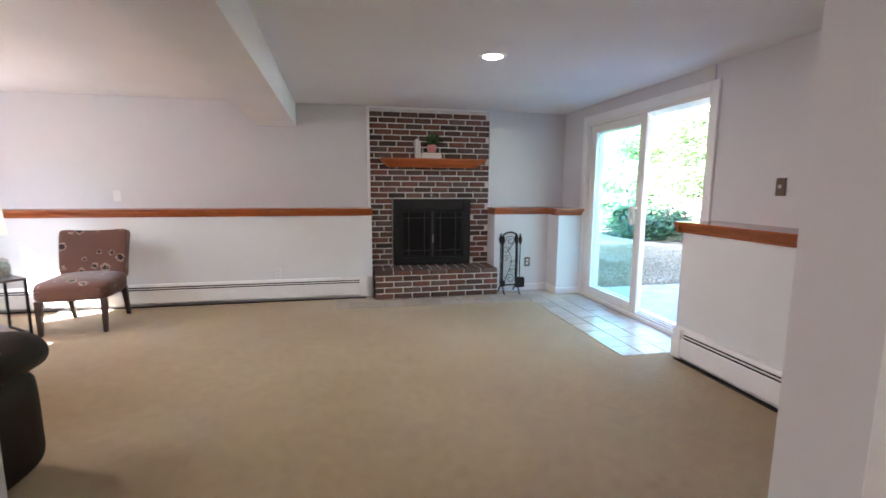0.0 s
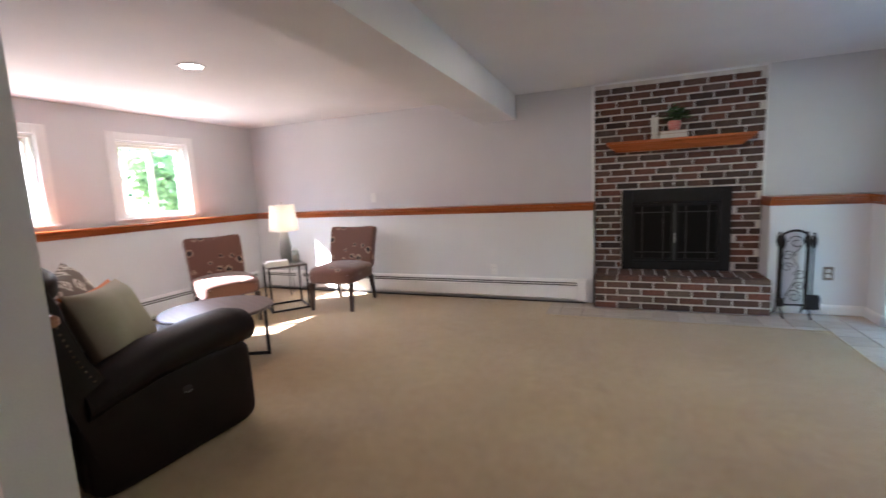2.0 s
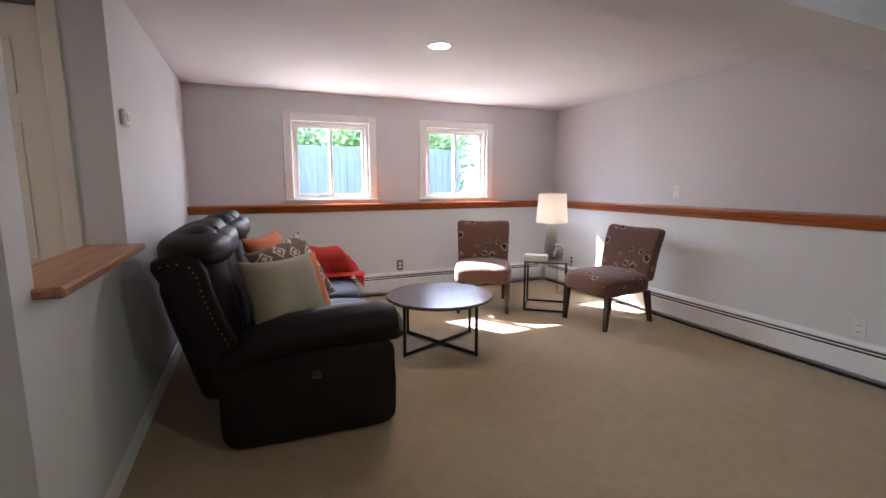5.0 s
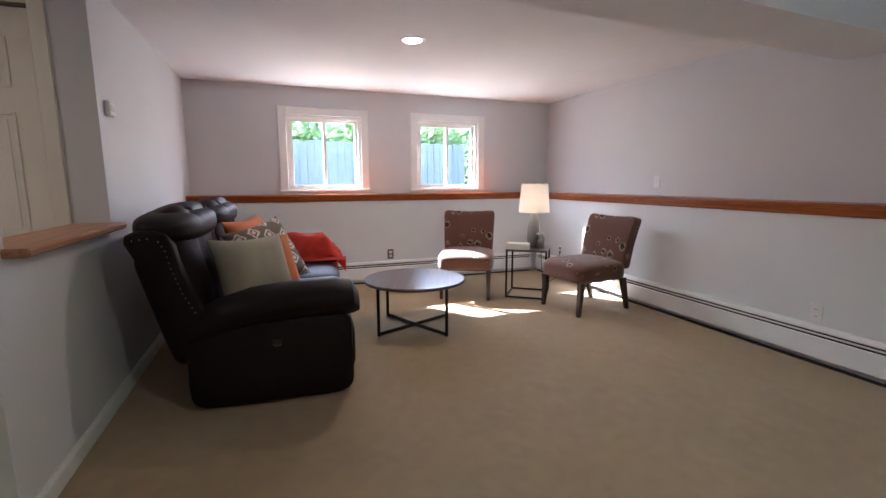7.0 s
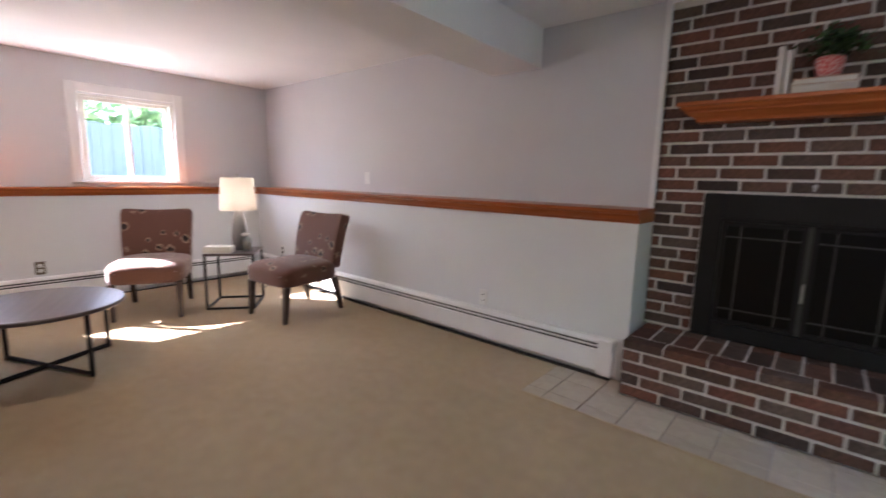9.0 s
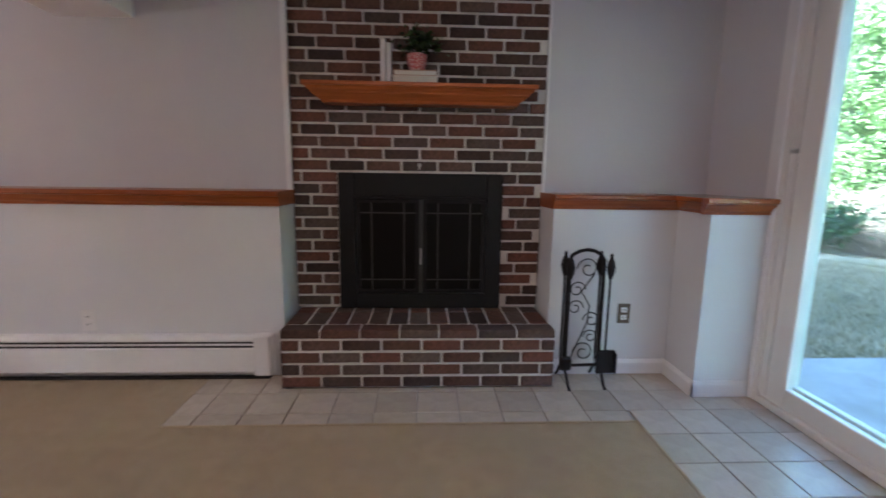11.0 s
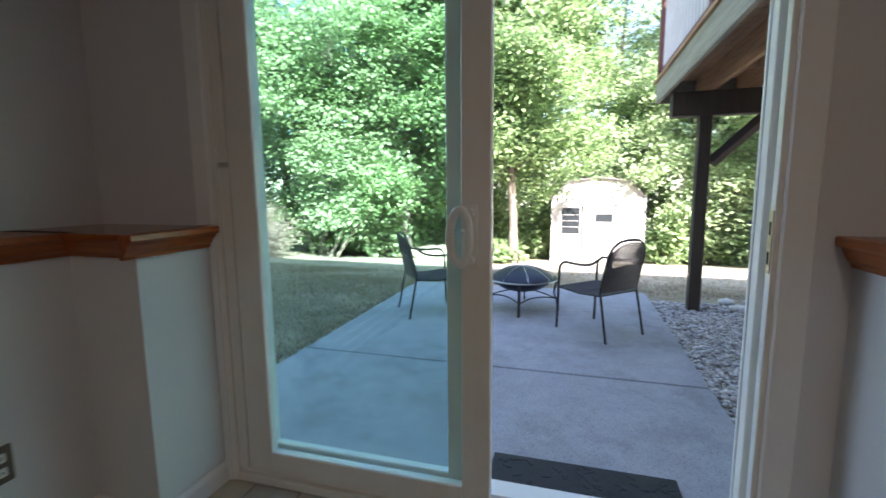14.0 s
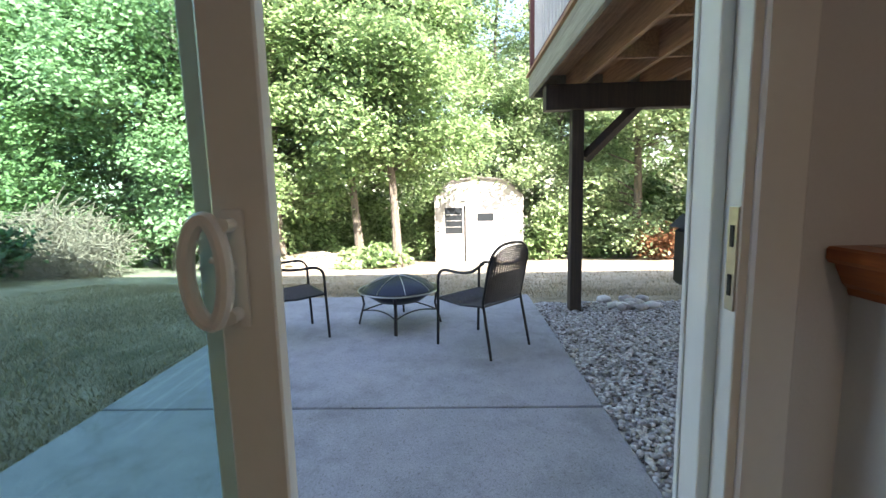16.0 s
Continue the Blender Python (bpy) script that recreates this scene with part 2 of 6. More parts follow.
M = {
    "wall_grey": paint("light_grey_wall_paint", (0.64, 0.635, 0.645), 0.65, 0.03, 1.2, 160, 0.12),
    "wall_white": paint("off_white_wall_paint", (0.69, 0.7, 0.705), 0.6, 0.03, 1.2, 160, 0.12),
    "ceiling": paint("white_ceiling_paint", (0.85, 0.84, 0.835), 0.8, 0.03, 1.5, 120, 0.2),
    "trim": paint("white_trim_paint", (0.8, 0.8, 0.79), 0.35, 0.02, 3, 60, 0.04),
    # cream tint in the vinyl stands in for warm carpet bounce
    "vinyl": paint("white_vinyl", (0.79, 0.77, 0.72), 0.3, 0.02, 3, 40, 0.02),
    "heater": paint("white_enamel", (0.78, 0.78, 0.77), 0.3, 0.03, 4, 50, 0.03),
    # near black for fins, and for shade put into gaps and slots
    "dark_gap": paint("dark_fins_and_shade", (0.02, 0.018, 0.016), 0.8, 0.2, 5, 60, 0.1),
    "oak_x": wood("oak_rail_x", (0.22, 0.047, 0.009), (0.42, 0.112, 0.024), "X", 0.3),
    "oak_y": wood("oak_rail_y", (0.22, 0.047, 0.009), (0.42, 0.112, 0.024), "Y", 0.14),
    "oak_mantel": wood("oak_mantel", (0.34, 0.08, 0.014), (0.54, 0.145, 0.03), "X", 0.42),
    "oak_sill": wood("oak_sill", (0.28, 0.12, 0.05), (0.5, 0.25, 0.12), "X", 0.35),
    "carpet": carpet_material(),
    "tile": piece("beige_floor_tile", [(0, (0.45, 0.39, 0.31)), (0.5, (0.51, 0.445, 0.355)), (1, (0.56, 0.49, 0.4))], 0.26, 25, 0.08, 0.1),
    "grout": paint("grey_grout", (0.36, 0.33, 0.295), 0.9, 0.15, 6, 120, 0.3),
    "brick": piece("old_brick", [(0, (0.045, 0.03, 0.025)), (0.2, (0.125, 0.065, 0.044)), (0.38, (0.19, 0.078, 0.048)), (0.52, (0.145, 0.1, 0.076)), (0.66, (0.06, 0.04, 0.033)), (0.82, (0.225, 0.086, 0.054)), (0.92, (0.09, 0.06, 0.048)), (1, (0.165, 0.122, 0.094))], 0.8, 70, 0.7, 0.45),
    "mortar": paint("pale_mortar", (0.68, 0.65, 0.6), 0.95, 0.12, 8, 180, 0.5),
    "firebrick": paint("sooty_firebox", (0.012, 0.011, 0.010), 0.95, 0.3, 6, 60, 0.4),
    "black_metal": paint("black_painted_metal", (0.018, 0.018, 0.018), 0.45, 0.15, 8, 90, 0.12, 0.6),
    "door_metal": paint("black_door_frame", (0.009, 0.0095, 0.009), 0.6, 0.15, 8, 90, 0.1, 0.0),
    "muntin": paint("dull_grey_bar", (0.07, 0.074, 0.066), 0.4, 0.1, 8, 90, 0.05, 0.7),
    "steel": paint("brushed_steel", (0.5, 0.49, 0.46), 0.35, 0.1, 8, 90, 0.05, 0.9),
    "brass": paint("worn_brass", (0.62, 0.57, 0.47), 0.4, 0.1, 8, 90, 0.05, 0.9),
    "door_glass": paint("smoked_glass", (0.003, 0.003, 0.003), 0.3, 0.1, 4, 30, 0.0),
    "pane": clear_glass("window_glass", (0.885, 0.985, 0.975), 0.035),
    "leather": paint("dark_brown_leather", (0.0085, 0.0048, 0.0038), 0.5, 0.3, 5, 140, 0.35, 0.0, None, 0.003),
    "chair_fabric": flower_fabric("flowered_brown_fabric", (0.135, 0.058, 0.037), (0.36, 0.25, 0.17), (0.016, 0.008, 0.007)),
    "dark_wood": wood("espresso_wood", (0.018, 0.009, 0.006), (0.045, 0.022, 0.014), "Z", 0.4),
    "table_top": wood("walnut_top", (0.07, 0.05, 0.045), (0.13, 0.1, 0.09), "X", 0.28, 40),
    "shade": None,
    "ceramic": None,
    "sage": paint("sage_cushion", (0.36, 0.33, 0.25), 0.9, 0.08, 8, 220, 0.3),
    "orange": paint("orange_cushion", (0.6, 0.2, 0.08), 0.9, 0.1, 8, 220, 0.3),
    "ikat": ikat_fabric("ikat_cushion", (0.17, 0.14, 0.115), (0.7, 0.65, 0.57)),
    "red": paint("red_throw", (0.8, 0.075, 0.045), 0.95, 0.15, 12, 200, 0.6, 0, None, 0.01),
    "paper": paint("book_paper", (0.72, 0.69, 0.62), 0.9, 0.06, 10, 200, 0.3, 0, (0.1, 0.1, 1)),
    "cover_white": paint("white_book_cover", (0.7, 0.68, 0.64), 0.5, 0.05, 10, 90, 0.05),
    "cover_tan": paint("tan_book_cover", (0.46, 0.3, 0.2), 0.6, 0.1, 10, 90, 0.1),
    "leaf_house": leafy("house_plant_leaf", (0.015, 0.04, 0.012), (0.05, 0.11, 0.03), 0.2),
    "plastic_white": paint("white_plastic", (0.75, 0.75, 0.73), 0.4, 0.03, 6, 60, 0.02),
    "plate_dark": paint("bronze_plate", (0.16, 0.13, 0.1), 0.4, 0.1, 8, 60, 0.05, 0.7),
    "cork": paint("seashell_fill", (0.42, 0.33, 0.24), 0.8, 0.5, 40, 90, 0.5),
    "cable": paint("black_cable", (0.02, 0.02, 0.02), 0.6, 0.1, 5, 60, 0.0),
    "lens_glow": None,
    "concrete": concrete_material(),
    "lawn": lawn_material(),
    "gravel": piece("river_gravel", [(0, (0.4, 0.38, 0.36)), (1, (0.55, 0.53, 0.5))], 0.85, 30, 0.3, 0.3),
    "soil": paint("dark_soil", (0.06, 0.045, 0.03), 0.95, 0.3, 6, 60, 0.6),
    "deck_wood": wood("weathered_deck_joist", (0.32, 0.18, 0.095), (0.56, 0.34, 0.19), "X", 0.85),
    "deck_rim": wood("greyed_rim_board", (0.25, 0.235, 0.17), (0.38, 0.36, 0.27), "X", 0.85),
    "deck_post": wood("stained_post", (0.028, 0.018, 0.014), (0.055, 0.036, 0.028), "Z", 0.7),
    "rail_paint": paint("deck_rail_paint", (0.72, 0.70, 0.7), 0.5, 0.08, 5, 60, 0.1),
    "rail_red": paint("deck_rail_stain", (0.16, 0.06, 0.055), 0.7, 0.15, 5, 60, 0.2),
    "siding": paint("white_siding", (0.8, 0.79, 0.77), 0.6, 0.05, 2, 60, 0.05),
    "shed_siding": paint("shed_siding_paint", (0.46, 0.455, 0.45), 0.7, 0.07, 2, 40, 0.1),
    "mound": paint("pale_dry_earth", (0.5, 0.43, 0.33), 0.95, 0.22, 4, 40, 0.6),
    "nail": paint("dull_bronze_nail", (0.2, 0.15, 0.1), 0.45, 0.2, 20, 90, 0.0, 0.8),
    "shed_dark": paint("shed_window_glass", (0.03, 0.035, 0.04), 0.1, 0.1, 4, 40, 0.0),
    "shingle": paint("grey_shingle", (0.2, 0.19, 0.18), 0.9, 0.25, 6, 60, 0.5),
    "house_siding": paint("house_siding", (0.6, 0.59, 0.55), 0.7, 0.05, 2, 60, 0.05),
    "bark": paint("tree_bark", (0.21, 0.18, 0.15), 0.95, 0.35, 9, 50, 0.9, 0, (1, 1, 0.25), 0.03),
    "leaf_a": leafy("maple_leaf", (0.10, 0.17, 0.07), (0.34, 0.48, 0.22)),
    "leaf_b": leafy("oak_leaf", (0.085, 0.145, 0.06), (0.30, 0.43, 0.19)),
    "leaf_c": leafy("bright_leaf", (0.16, 0.235, 0.11), (0.41, 0.53, 0.29)),
    "leaf_dark": leafy("shrub_leaf", (0.012, 0.035, 0.012), (0.04, 0.1, 0.035), 0.3),
    "twig_leaf": leafy("withered_leaf", (0.16, 0.07, 0.035), (0.34, 0.17, 0.09)),
    "twig": paint("dry_twig", (0.27, 0.215, 0.175), 0.95, 0.3, 10, 60, 0.3),
    "grass": leafy("grass_blade", (0.13, 0.115, 0.06), (0.4, 0.31, 0.2), 0.3),
    "rubber": paint("black_rubber_mat", (0.025, 0.025, 0.027), 0.75, 0.2, 10, 60, 0.4),
    "wicker": paint("dark_mesh", (0.06, 0.045, 0.045), 0.6, 0.2, 20, 300, 0.5),
    "patio_metal": paint("dark_bronze_metal", (0.03, 0.027, 0.026), 0.4, 0.15, 8, 90, 0.1, 0.5),
    "bowl": paint("fire_bowl_metal", (0.04, 0.045, 0.06), 0.35, 0.2, 8, 90, 0.15, 0.7),
    "fence": wood("greyed_fence", (0.07, 0.085, 0.105), (0.12, 0.145, 0.175), "Z", 0.9),
    "door_white": paint("cream_door_paint", (0.76, 0.72, 0.64), 0.4, 0.03, 3, 60, 0.05),
}


def shade_material():
    m, t, b = nodes_of("linen_shade")
    n = noise_node(t, 300, 2)
    c = ramp(t, n.outputs["Fac"], [(0.3, (0.72, 0.67, 0.58)), (0.7, (0.85, 0.8, 0.72))])
    t.links.new(c.outputs["Color"], b.inputs["Base Color"])
    b.inputs["Roughness"].default_value = 0.9
    tl = t.nodes.new("ShaderNodeBsdfTranslucent")
    t.links.new(c.outputs["Color"], tl.inputs["Color"])
    mx = t.nodes.new("ShaderNodeMixShader")
    mx.inputs["Fac"].default_value = 0.6
    t.links.new(b.outputs[0], mx.inputs[1])
    t.links.new(tl.outputs[0], mx.inputs[2])
    t.links.new(mx.outputs[0], t.nodes["Material Output"].inputs["Surface"])
    return m


def ceramic_material():
    m, t, b = nodes_of("grey_ceramic")
    tc = t.nodes.new("ShaderNodeTexCoord")
    sep = t.nodes.new("ShaderNodeSeparateXYZ")
    t.links.new(tc.outputs["Generated"], sep.inputs[0])
    r = ramp(t, sep.outputs["Z"], [(0.0, (0.10, 0.095, 0.09)), (0.6, (0.24, 0.23, 0.21)), (1.0, (0.5, 0.47, 0.42))])
    t.links.new(r.outputs["Color"], b.inputs["Base Color"])
    b.inputs["Roughness"].default_value = 0.35
    return m


def glow_material(name, color, strength):
    m, t, b = nodes_of(name)
    b.inputs["Emission Color"].default_value = (*color, 1)
    b.inputs["Emission Strength"].default_value = strength
    return m


M["door_metal"].node_tree.nodes["Principled BSDF"].inputs["Specular IOR Level"].default_value = 0.3
M["door_glass"].node_tree.nodes["Principled BSDF"].inputs["Specular IOR Level"].default_value = 0.2
M["leather"].node_tree.nodes["Principled BSDF"].inputs["Specular IOR Level"].default_value = 0.22
M["shade"], M["ceramic"] = shade_material(), ceramic_material()
M["lens_glow"] = glow_material("lit_downlight_lens", (1.0, 0.92, 0.8), 4)


# ---- building tools ----
def box(bm, x0, x1, y0, y1, z0, z1, bevel=0.0, seg=1):
    vs = bmesh.ops.create_cube(bm, size=1.0)["verts"]
    bmesh.ops.transform(bm, matrix=Matrix.Translation(((x0 + x1) / 2, (y0 + y1) / 2, (z0 + z1) / 2)) @ Matrix.Diagonal((x1 - x0, y1 - y0, z1 - z0, 1)), verts=vs)
    if bevel:
        es = list({e for v in vs for e in v.link_edges})
        bmesh.ops.bevel(bm, geom=es, offset=bevel, segments=seg, affect="EDGES", profile=0.5)


def rod(bm, a, b, r, r2=None, n=10):
    a, b = Vector(a), Vector(b)
    m = Matrix.Translation((a + b) / 2) @ (b - a).to_track_quat("Z", "Y").to_matrix().to_4x4()
    bmesh.ops.create_cone(bm, cap_ends=True, segments=n, radius1=r, radius2=r if r2 is None else r2, depth=(b - a).length, matrix=m)


def tube(bm, pts, r, n=8, closed=False):
    """A round bar swept along points."""
    pts = [Vector(p) for p in pts]
    rings, up = [], Vector((0, 0, 1))
    for i, p in enumerate(pts):
        a = pts[i - 1] if (i or closed) else p
        c = pts[(i + 1) % len(pts)] if (i + 1 < len(pts) or closed) else p
        d = (c - a).normalized()
        if abs(d.dot(up)) > 0.98:
            up = Vector((0, 1, 0)) if abs(d.y) < 0.9 else Vector((1, 0, 0))
        s = d.cross(up).normalized()
        u = s.cross(d).normalized()
        up = u
        rr = r[i] if isinstance(r, (list, tuple)) else r
        rings.append([bm.verts.new(p + (s * math.cos(2 * math.pi * k / n) + u * math.sin(2 * math.pi * k / n)) * rr) for k in range(n)])
    for i in range(len(rings) - (0 if closed else 1)):
        A, B = rings[i], rings[(i + 1) % len(rings)]
        for k in range(n):
            bm.faces.new((A[k], A[(k + 1) % n], B[(k + 1) % n], B[k]))
    if not closed:
        bm.faces.new(rings[0][::-1])
        bm.faces.new(rings[-1])


def lathe(bm, prof, cx=0, cy=0, n=28):
    rings = []
    for r, z in prof:
        rings.append([bm.verts.new((cx + r * math.cos(2 * math.pi * k / n), cy + r * math.sin(2 * math.pi * k / n), z)) for k in range(n)] if r > 1e-5 else [bm.verts.new((cx, cy, z))])
    for A, B in zip(rings, rings[1:]):
        for k in range(n):
            a, b = A[k % len(A)], A[(k + 1) % len(A)]
            c, d = B[(k + 1) % len(B)], B[k % len(B)]
            f = [v for i, v in enumerate((a, b, c, d)) if v not in (a, b, c, d)[:i]]
            if len(f) > 2:
                bm.faces.new(f)


def prism(bm, prof, origin, along, out, up=(0, 0, 1)):
    """A closed outline (out, up) drawn along a vector."""
    o, al, ou, u = Vector(origin), Vector(along), Vector(out), Vector(up)
    A = [bm.verts.new(o + ou * a + u * z) for a, z in prof]
    B = [bm.verts.new(v.co + al) for v in A]
    k = len(prof)
    for i in range(k):
        bm.faces.new((A[i], A[(i + 1) % k], B[(i + 1) % k], B[i]))
    bm.faces.new(A[::-1])
    bm.faces.new(B)


def soft_box(bm, x0, x1, y0, y1, z0, z1, p=4.0, n=14, puff=0.0):
    """A cushion-like rounded block."""
    c = Vector(((x0 + x1) / 2, (y0 + y1) / 2, (z0 + z1) / 2))
    h = Vector(((x1 - x0) / 2, (y1 - y0) / 2, (z1 - z0) / 2))
    seen, m = {}, n + 1

    def vert(i, j, k):
        if (i, j, k) not in seen:
            q = Vector((i / m * 2 - 1, j / m * 2 - 1, k / m * 2 - 1))
            q = q / (abs(q.x) ** p + abs(q.y) ** p + abs(q.z) ** p) ** (1 / p)
            seen[i, j, k] = bm.verts.new(c + Vector((q.x * h.x, q.y * h.y, q.z * h.z)) * (1 + puff * noise.noise(q * 2.2)))
        return seen[i, j, k]

    for a in range(m):
        for b in range(m):
            for side in (0, m):
                bm.faces.new((vert(side, a, b), vert(side, a + 1, b), vert(side, a + 1, b + 1), vert(side, a, b + 1)))
                bm.faces.new((vert(a, side, b), vert(a + 1, side, b), vert(a + 1, side, b + 1), vert(a, side, b + 1)))
                bm.faces.new((vert(a, b, side), vert(a + 1, b, side), vert(a + 1, b + 1, side), vert(a, b + 1, side)))


def linked(name, bm, material, parent=None, smooth=False, angle=35):
    bmesh.ops.recalc_face_normals(bm, faces=bm.faces)
    me = bpy.data.meshes.new(name)
    bm.to_mesh(me)
    bm.free()
    me.materials.append(material)
    if smooth:
        for p in me.polygons:
            p.use_smooth = True
        me.set_sharp_from_angle(angle=radians(angle))
    ob = new(name, me)
    if parent:
        ob.parent = parent
    return ob


def part(name, bm, material, parent, label="", smooth=False):
    ob = linked(name, bm, material, parent, smooth)
    return tagged(ob, label) if label else ob


def thing(name, label, category, at=(0, 0, 0), turn=0, group=""):
    e = new(name)
    e.matrix_basis = pose(*at, 0, 0, turn)
    e.empty_display_size = 0.1
    return tagged(e, label, category, group)


def boxes(*rows, bevel=0.0):
    bm = bmesh.new()
    for r in rows:
        box(bm, *r, bevel=bevel)
    return bm


def structure(name, bm, material, label, category="", smooth=False):
    return tagged(linked(name, bm, material, None, smooth), label, category or "wall", "", "structure")


# ---- the room's shell ----
XW, XWL = -4.90, -4.66      # west wall, above and below the ledge
YN, YNL = 5.035, 4.77       # north wall
XE, XEL = 2.225, 1.91       # east wall
YS = 0.665                  # south wall
OUTW, OUTN, OUTE = -5.12, 5.50, 2.40
HALL_S, HALL_W, HALL_E = -1.7, -2.42, 0.77
RAIL = 0.955                # underside of the oak ledge
WINDOWS = [(1.566, 2.568), (3.083, 4.075)]   # outer edges of the two casings
SL0, SL1, SLTOP = 2.63, 4.46, 2.02           # the sliding door's opening

bm = bmesh.new()
box(bm, OUTW, 1.51, HALL_S - 0.1, 4.25, -0.12, 0.0)
box(bm, OUTW, -0.68, 4.25, OUTN, -0.12, 0.0)
box(bm, 1.51, OUTE, HALL_S - 0.1, 2.52, -0.12, 0.0)
structure("floor", bm, M["carpet"], "tan cut-pile carpet, worn and faintly stained", "carpet")

bm = boxes((OUTW, -1.25, HALL_S - 0.1, OUTN, CEIL, CEIL + 0.2), (-1.25, OUTE, HALL_S - 0.1, OUTN, CEIL, CEIL + 0.2))
structure("ceiling", bm, M["ceiling"], "flat white painted ceiling", "ceiling")
bm = bmesh.new()
beam_ends = [[bm.verts.new(v) for v in ((w, y, 1.955), (e, y, 1.955), (e, y, CEIL - 0.002), (w, y, CEIL - 0.002))] for w, e, y in ((-1.345, -0.965, YS - 0.13), (-1.50, -1.09, YN))]
for k in range(4):
    bm.faces.new((beam_ends[0][k], beam_ends[0][(k + 1) % 4], beam_ends[1][(k + 1) % 4], beam_ends[1][k]))
bm.faces.new(beam_ends[0])
bm.faces.new(beam_ends[1])
structure("ceiling_beam", bm, M["ceiling"], "white boxed-in beam across the ceiling", "beam")

# west wall: the upper part has the two windows cut through
rows = [(OUTW, XWL, YS - 0.14, OUTN, -0.1, RAIL)]
edges = [YS - 0.14] + [v for a, b in WINDOWS for v in (a + 0.085, b - 0.085)] + [OUTN]
for a, b in zip(edges[::2], edges[1::2]):
    rows.append((OUTW, XW, a, b, RAIL, CEIL))
for a, b in WINDOWS:
    rows += [(OUTW, XW, a + 0.085, b - 0.085, RAIL, 1.085), (OUTW, XW, a + 0.085, b - 0.085, 1.90, CEIL)]
lower = boxes(rows[0])
structure("wall_west_lower", lower, M["wall_white"], "off-white furred lower wall below the oak ledge")
structure("wall_west", boxes(*rows[1:]), M["wall_grey"], "light grey painted wall with two windows")

# north wall, left and right of the chimney breast
structure("wall_north_lower", boxes((XWL, -0.272, YNL, OUTN, -0.1, RAIL), (1.21, XEL, YNL, OUTN, -0.1, RAIL)), M["wall_white"], "off-white furred lower wall beside the fireplace")
structure("wall_north", boxes((XW, -0.272, YN, OUTN, RAIL, CEIL), (1.21, OUTE, YN, OUTN, RAIL, CEIL), (-0.272, 1.21, 5.42, OUTN, -0.1, CEIL)), M["wall_grey"], "light grey painted upper wall")

# east wall with the sliding door
structure("wall_east_lower", boxes((XEL, OUTE, 4.485, OUTN, -0.1, RAIL), (XEL, OUTE, YS, 2.46, -0.1, RAIL)), M["wall_white"], "off-white furred lower wall beside the sliding door")
structure("wall_east", boxes((XE, OUTE, 4.485, YN, RAIL, CEIL), (XE, OUTE, SL1, 4.485, -0.1, CEIL), (XE, OUTE, SL0, SL1, SLTOP, CEIL), (XE, OUTE, 2.46, SL0 - 0.0125, -0.1, CEIL), (XE, OUTE, YS, 2.46, RAIL, CEIL)), M["wall_grey"], "light grey painted wall round the sliding door")

# south wall with the half-wall opening to the stair hall
structure("wall_south", boxes((XW, HALL_W, YS - 0.14, YS, -0.1, CEIL), (HALL_W, -1.40, YS - 0.14, YS, -0.1, 0.925), (-1.40, -1.27, YS - 0.14, YS, -0.1, CEIL), (HALL_E, OUTE, YS - 0.14, YS, -0.1, CEIL)), M["wall_grey"], "light grey painted wall with a half-wall opening")
structure("wall_hall", boxes((HALL_W - 0.12, HALL_W, HALL_S, -0.42, -0.1, CEIL), (HALL_W - 0.12, HALL_W, -0.42, 0.44, 2.03, CEIL), (HALL_W - 0.12, HALL_W, 0.44, YS - 0.14, -0.1, CEIL), (HALL_E, HALL_E + 0.12, HALL_S, YS - 0.14, -0.1, CEIL), (HALL_W - 0.12, HALL_E + 0.12, HALL_S - 0.12, HALL_S, -0.1, CEIL)), M["wall_grey"], "light grey painted walls of the stair hall")

# trim
bm = bmesh.new()
BB = [(0, 0), (0.014, 0), (0.014, 0.065), (0.007, 0.085), (0, 0.085)]
prism(bm, BB, (XWL, YS, 0), (-1.27 - XWL, 0, 0), (0, 1, 0))
prism(bm, BB, (HALL_E, YS, 0), (XEL - HALL_E, 0, 0), (0, 1, 0))
prism(bm, BB, (-1.27, YS - 0.14, 0), (0, 0.154, 0), (1, 0, 0))
prism(bm, BB, (1.21, YNL, 0), (XEL - 1.21, 0, 0), (0, -1, 0))
prism(bm, BB, (XEL, YNL - 0.014, 0), (0, 4.471 - YNL + 0.014, 0), (-1, 0, 0))
prism(bm, BB, (XEL - 0.014, 4.485, 0), (XE - XEL - 0.01, 0, 0), (0, -1, 0))
structure("baseboard", bm, M["trim"], "white painted baseboard", "baseboard")
bm = bmesh.new()
box(bm, -0.300, -0.268, YN - 0.028, YN, 1.032, CEIL, 0.006, 2)
box(bm, 1.205, 1.222, YN - 0.012, YN, 1.032, CEIL, 0.004)
box(bm, -0.27, 1.21, YN - 0.015, YN + 0.01, CEIL - 0.016, CEIL)
structure("trim", bm, M["trim"], "white strips edging the brickwork", "trim")

# oak ledge along the furred walls
LEDGE = [(0, RAIL), (0.010, RAIL), (0.014, RAIL + 0.012), (0.022, RAIL + 0.02), (0.032, RAIL + 0.042), (0.036, RAIL + 0.052), (0.046, RAIL + 0.054), (0.050, RAIL + 0.06), (0.050, RAIL + 0.076), (0.046, RAIL + 0.08)]


def ledge(start, along, out, depth, mat):
    bm = bmesh.new()
    prism(bm, LEDGE + [(-depth, RAIL + 0.08), (-depth, RAIL)], start, along, out)
    ob = linked("ledge_rail", bm, mat)
    return tagged(ob, "orange-stained oak ledge with a moulded edge", "ledge", "", "structure")


